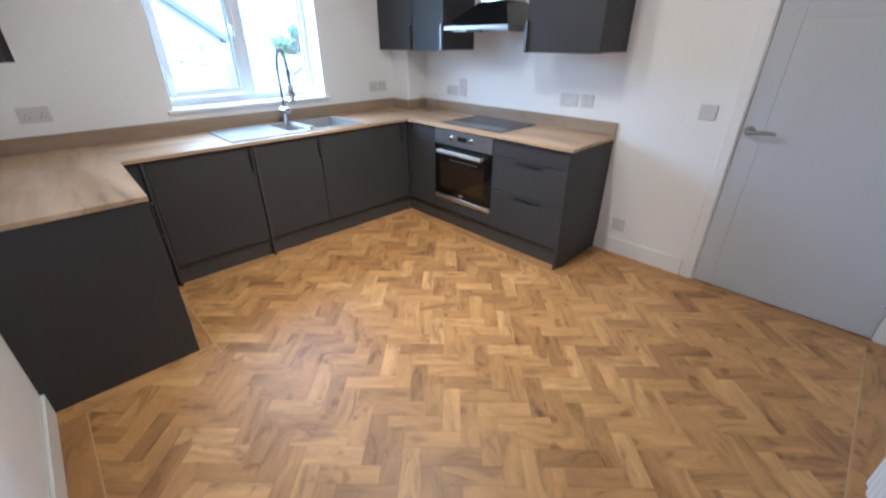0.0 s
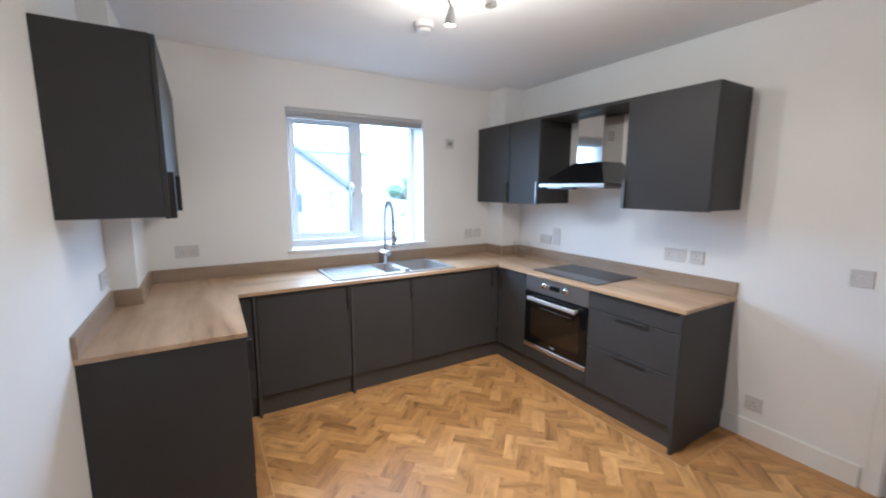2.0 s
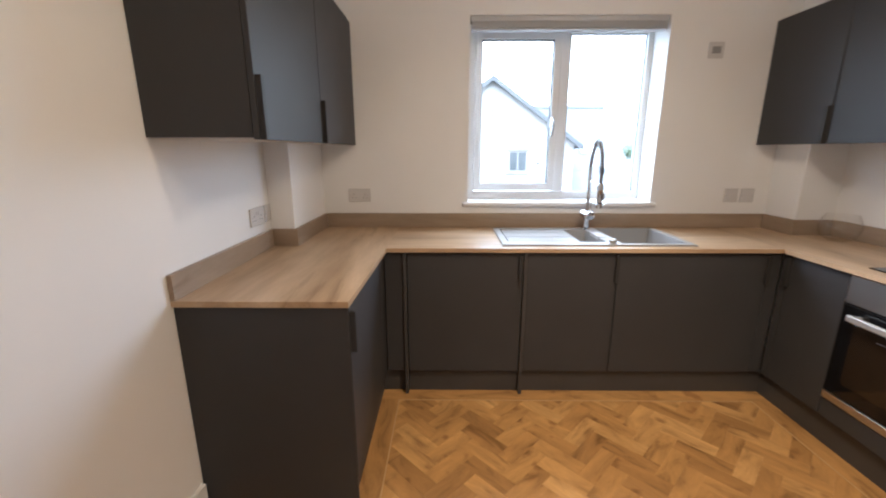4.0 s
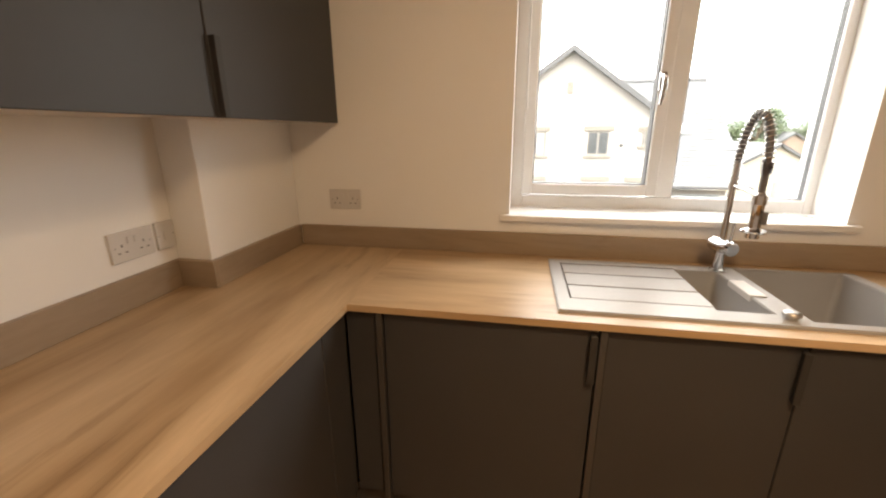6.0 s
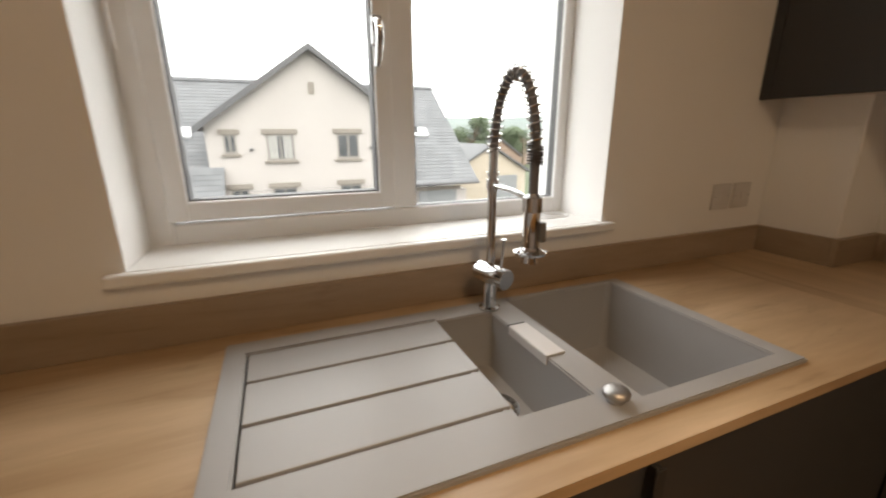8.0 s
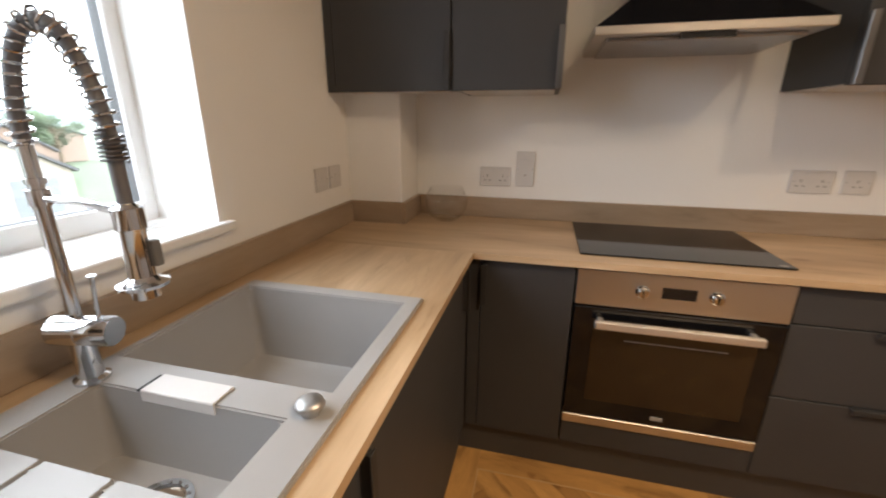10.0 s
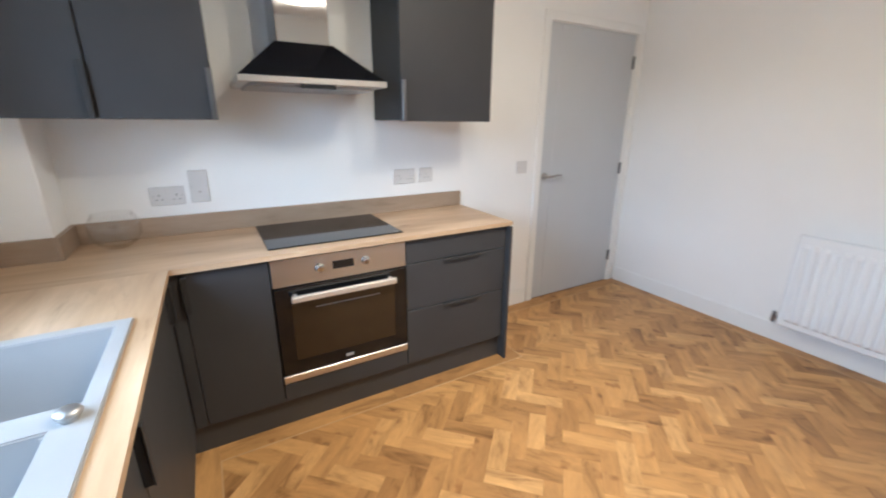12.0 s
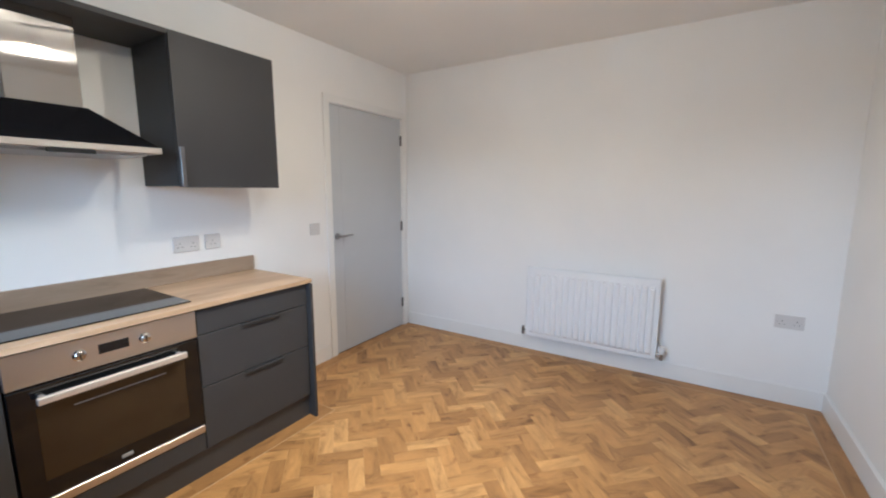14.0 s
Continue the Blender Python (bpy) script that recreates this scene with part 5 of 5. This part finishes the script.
# trees: trunk, limbs and many small leaves
def tree(x, y, height, spread, seed, label):
    rng = random.Random(seed)
    t = thing("tree", (x, y, GROUND), label, "tree", "trees")
    bm = tube(bmesh.new(), [(x, y, GROUND), (x + 0.1, y, GROUND + height * 0.3), (x, y + 0.1, GROUND + height * 0.75)], [0.22, 0.16, 0.05], 8)
    tips = []
    for k in range(14):
        a, h = rng.uniform(0, math.tau), rng.uniform(0.3, 0.75)
        s = Vector((x, y, GROUND + height * h))
        e = s + Vector((math.cos(a) * spread * rng.uniform(0.4, 0.85), math.sin(a) * spread * rng.uniform(0.4, 0.85), height * rng.uniform(0.08, 0.25)))
        tube(bm, [s, s.lerp(e, 0.5) + Vector((0, 0, 0.1)), e], [0.06, 0.04, 0.015], 6)
        tips.append(e)
    tips.append(Vector((x, y, GROUND + height * 0.9)))
    part("trunk", bm, BARK, t)
    verts, faces = [], []
    for e in tips:
        r = spread * rng.uniform(0.28, 0.45)
        for _ in range(320):
            d = Vector((rng.gauss(0, 1), rng.gauss(0, 1), rng.gauss(0, 0.8))).normalized() * r * rng.uniform(0.35, 1.1)
            c, s = e + d, rng.uniform(0.07, 0.15)
            u = Vector((rng.gauss(0, 1), rng.gauss(0, 1), rng.gauss(0, 1))).normalized()
            v = u.orthogonal().normalized()
            i = len(verts)
            verts += [c - u * s, c + v * s * 0.6, c + u * s, c - v * s * 0.6]
            faces.append((i, i + 1, i + 2, i + 3))
    me = bpy.data.meshes.new("crown")
    me.from_pydata([v - Vector((x, y, GROUND)) for v in verts], [], faces)
    me.materials.append(LEAF)
    c = new("crown", me)
    c.parent = t
    tagged(c, "loose green crown", kind="stuff")


tree(18.6, 38.0, 5.8, 2.0, 1, "round green tree behind the garages")
tree(24.0, 41.0, 4.6, 1.6, 2, "small green tree behind the outbuilding")
tree(16.3, 33.0, 3.6, 1.0, 3, "low green tree beside the garage")
tree(30.0, 47.0, 4.8, 2.2, 4, "green tree among the far houses")
tree(13.2, 42.0, 4.6, 1.2, 5, "slim green tree behind the slate roof")

b = bmesh.new()
bmesh.ops.create_grid(b, x_segments=40, y_segments=40, size=1500, matrix=Matrix.Translation((0, 0, GROUND - 0.05)))
structure("ground", b, GRASS, "grass and field ground reaching the horizon", "ground")
structure("road", block(-40, 60, 5.0, 14.5, GROUND - 0.2, GROUND), ASPHALT, "grey asphalt road between the houses", "road")
structure("pavement", block(-40, 60, 14.5, 17.5, GROUND - 0.2, GROUND + 0.1), STONE, "grey paved strip before the house", "pavement")
# far hills
b = bmesh.new()
prev = None
for i in range(61):
    xx = -900 + i * 40
    h = 14 + 8 * noise.noise(Vector((xx * 0.004, 3.1, 0))) + 4 * noise.noise(Vector((xx * 0.015, 7.7, 0)))
    cur = [b.verts.new((xx, 520, GROUND)), b.verts.new((xx, 640, GROUND + h + 6)), b.verts.new((xx, 820, GROUND + h + 29))]
    if prev:
        for k in range(2):
            b.faces.new((prev[k], cur[k], cur[k + 1], prev[k + 1]))
    prev = cur
structure("backdrop", b, HILL, "hazy low green hills on the horizon", "hills")
# outer face of our own building under the window
structure("wall_outer", block(WEST - T, DX, NORTH + T - 0.05, NORTH + T, GROUND, -0.21), RENDERW, "rendered outer wall below the window", "wall")

# ---- floor: herringbone blocks, border, inlay ----
L, W = 0.228, 0.076


def block_mesh(name, ln, wd, hgt=0.008, ch=0.0005, gap=0.0002):
    """One floor block lying along x, centred, with eased upper edges and UVs in metres."""
    a, c = ln / 2 - gap / 2, wd / 2 - gap / 2
    v = [(-a, -c, -hgt), (a, -c, -hgt), (a, c, -hgt), (-a, c, -hgt), (-a, -c, -ch), (a, -c, -ch), (a, c, -ch), (-a, c, -ch),
         (-a + ch, -c + ch, 0), (a - ch, -c + ch, 0), (a - ch, c - ch, 0), (-a + ch, c - ch, 0)]
    f = [(8, 9, 10, 11)] + [(i, (i + 1) % 4, 4 + (i + 1) % 4, 4 + i) for i in range(4)] + [(4 + i, 4 + (i + 1) % 4, 8 + (i + 1) % 4, 8 + i) for i in range(4)]
    return v, f


def uv_by_place(me, pts):
    uv = me.uv_layers.new(name="UVMap")
    for lp in me.loops:
        p = pts[lp.vertex_index]
        uv.data[lp.index].uv = (p[0], p[1])


bv, bf = block_mesh("floor_block", L, W)
block_me = bpy.data.meshes.new("floor_block")
block_me.from_pydata(bv, [], bf)
uv_by_place(block_me, bv)
block_me.materials.append(BLOCK)
c45 = math.sqrt(0.5)
cells = []
# zigzags run along x: blocks along one diagonal (kind 0) butt against blocks along the other (kind 1)
for i in range(-40, 60):
    for j in range(-40, 60):
        for kind in (0, 1):
            if kind == 0:
                cp, cq = i * W + L / 2 + j * L, i * W + W / 2 - j * L
            else:
                cp, cq = i * W + W / 2 + j * L, i * W + W + L / 2 - j * L
            x, y = 0.9 + (cp - cq) * c45, 0.6 + (cp + cq) * c45
            if WEST + 0.02 < x < EAST - 0.02 and SOUTH + 0.02 < y < NORTH - 0.3:
                hidden = x < -0.02 and y > 1.75 or x > 2.12 and y > 0.92 or y > 2.50
                if not hidden:
                    cells.append((x, y, kind))
near = sorted(cells, key=lambda c: (c[0] - 0.95) ** 2 + (c[1] - 0.75) ** 2)
rest_v, rest_f, rest_uv = [], [], []
for k, (x, y, kind) in enumerate(near):
    ang = radians(45 if kind == 0 else 135)
    if k < 300:
        ob = new("floor_block", block_me)
        ob.parent = floor
        ob.location, ob.rotation_euler = (x, y, -0.0003 * random.random()), (0, 0, ang)
    else:
        ca, sa, s = math.cos(ang), math.sin(ang), len(rest_v)
        rest_v += [(x + px * ca - py * sa, y + px * sa + py * ca, pz) for px, py, pz in bv]
        rest_uv += bv
        rest_f += [tuple(s + q for q in fc) for fc in bf]
me = bpy.data.meshes.new("floor_blocks")
me.from_pydata(rest_v, [], rest_f)
uv_by_place(me, rest_uv)
me.materials.append(BLOCKS)
ob = new("floor_blocks", me)
ob.parent = floor
tagged(ob, "oak herringbone blocks towards the walls", kind="stuff")

BW = 0.092


def border(x0, x1, y0, y1, inlay):
    """Border planks laid end to end over a strip, and the pale inlay line along its inner side."""
    along_x = (x1 - x0) > (y1 - y0)
    ln, wd = (x1 - x0, y1 - y0) if along_x else (y1 - y0, x1 - x0)
    n = max(1, round(ln / 0.92))
    v, f = block_mesh("border_plank", ln / n, wd, 0.006)
    me = bpy.data.meshes.new("border_plank")
    me.from_pydata(v, [], f)
    uv_by_place(me, v)
    me.materials.append(BLOCK)
    for k in range(n):
        o = new("border_plank", me)
        o.parent = floor
        s = (k + 0.5) * ln / n
        o.location = (x0 + s, (y0 + y1) / 2, 0.0012) if along_x else ((x0 + x1) / 2, y0 + s, 0.0012)
        o.rotation_euler = (0, 0, 0 if along_x else radians(90))
    part("inlay_strip", block(*inlay, -0.004, 0.0014), INLAY, floor)


I = 0.005
sx0, sy0 = WEST + SK, SOUTH + SK
px, pn, pw = FRONT_E + 0.025, FRONT_N + 0.025, FRONT_W - 0.025
border(sx0, EAST, sy0, sy0 + BW, (sx0 + BW, EAST - SK - BW, sy0 + BW, sy0 + BW + I))
border(sx0, sx0 + BW, sy0 + BW, PEN - BW, (sx0 + BW, sx0 + BW + I, sy0 + BW + I, PEN - BW - I))
border(sx0, pw + BW, PEN - BW, PEN, (sx0 + BW, pw + BW + 0.03, PEN - BW - I, PEN - BW))
border(pw, pw + BW, PEN, pn - BW, (pw + BW, pw + BW + I, PEN - BW, pn - BW - I))
border(pw, px, pn - BW, pn, (pw + BW, px - BW, pn - BW - I, pn - BW))
border(px - BW, px, 0.832 - BW, pn - BW, (px - BW - I, px - BW, 0.832 - BW - I, pn - BW - I))
border(px, EAST - SK - BW, 0.832 - BW, 0.832, (px - BW, EAST - SK - BW - I, 0.832 - BW - I, 0.832 - BW))
border(EAST - SK - BW, EAST, sy0 + BW, 0.832, (EAST - SK - BW - I, EAST - SK - BW, sy0 + BW + I, 0.832 - BW - I))
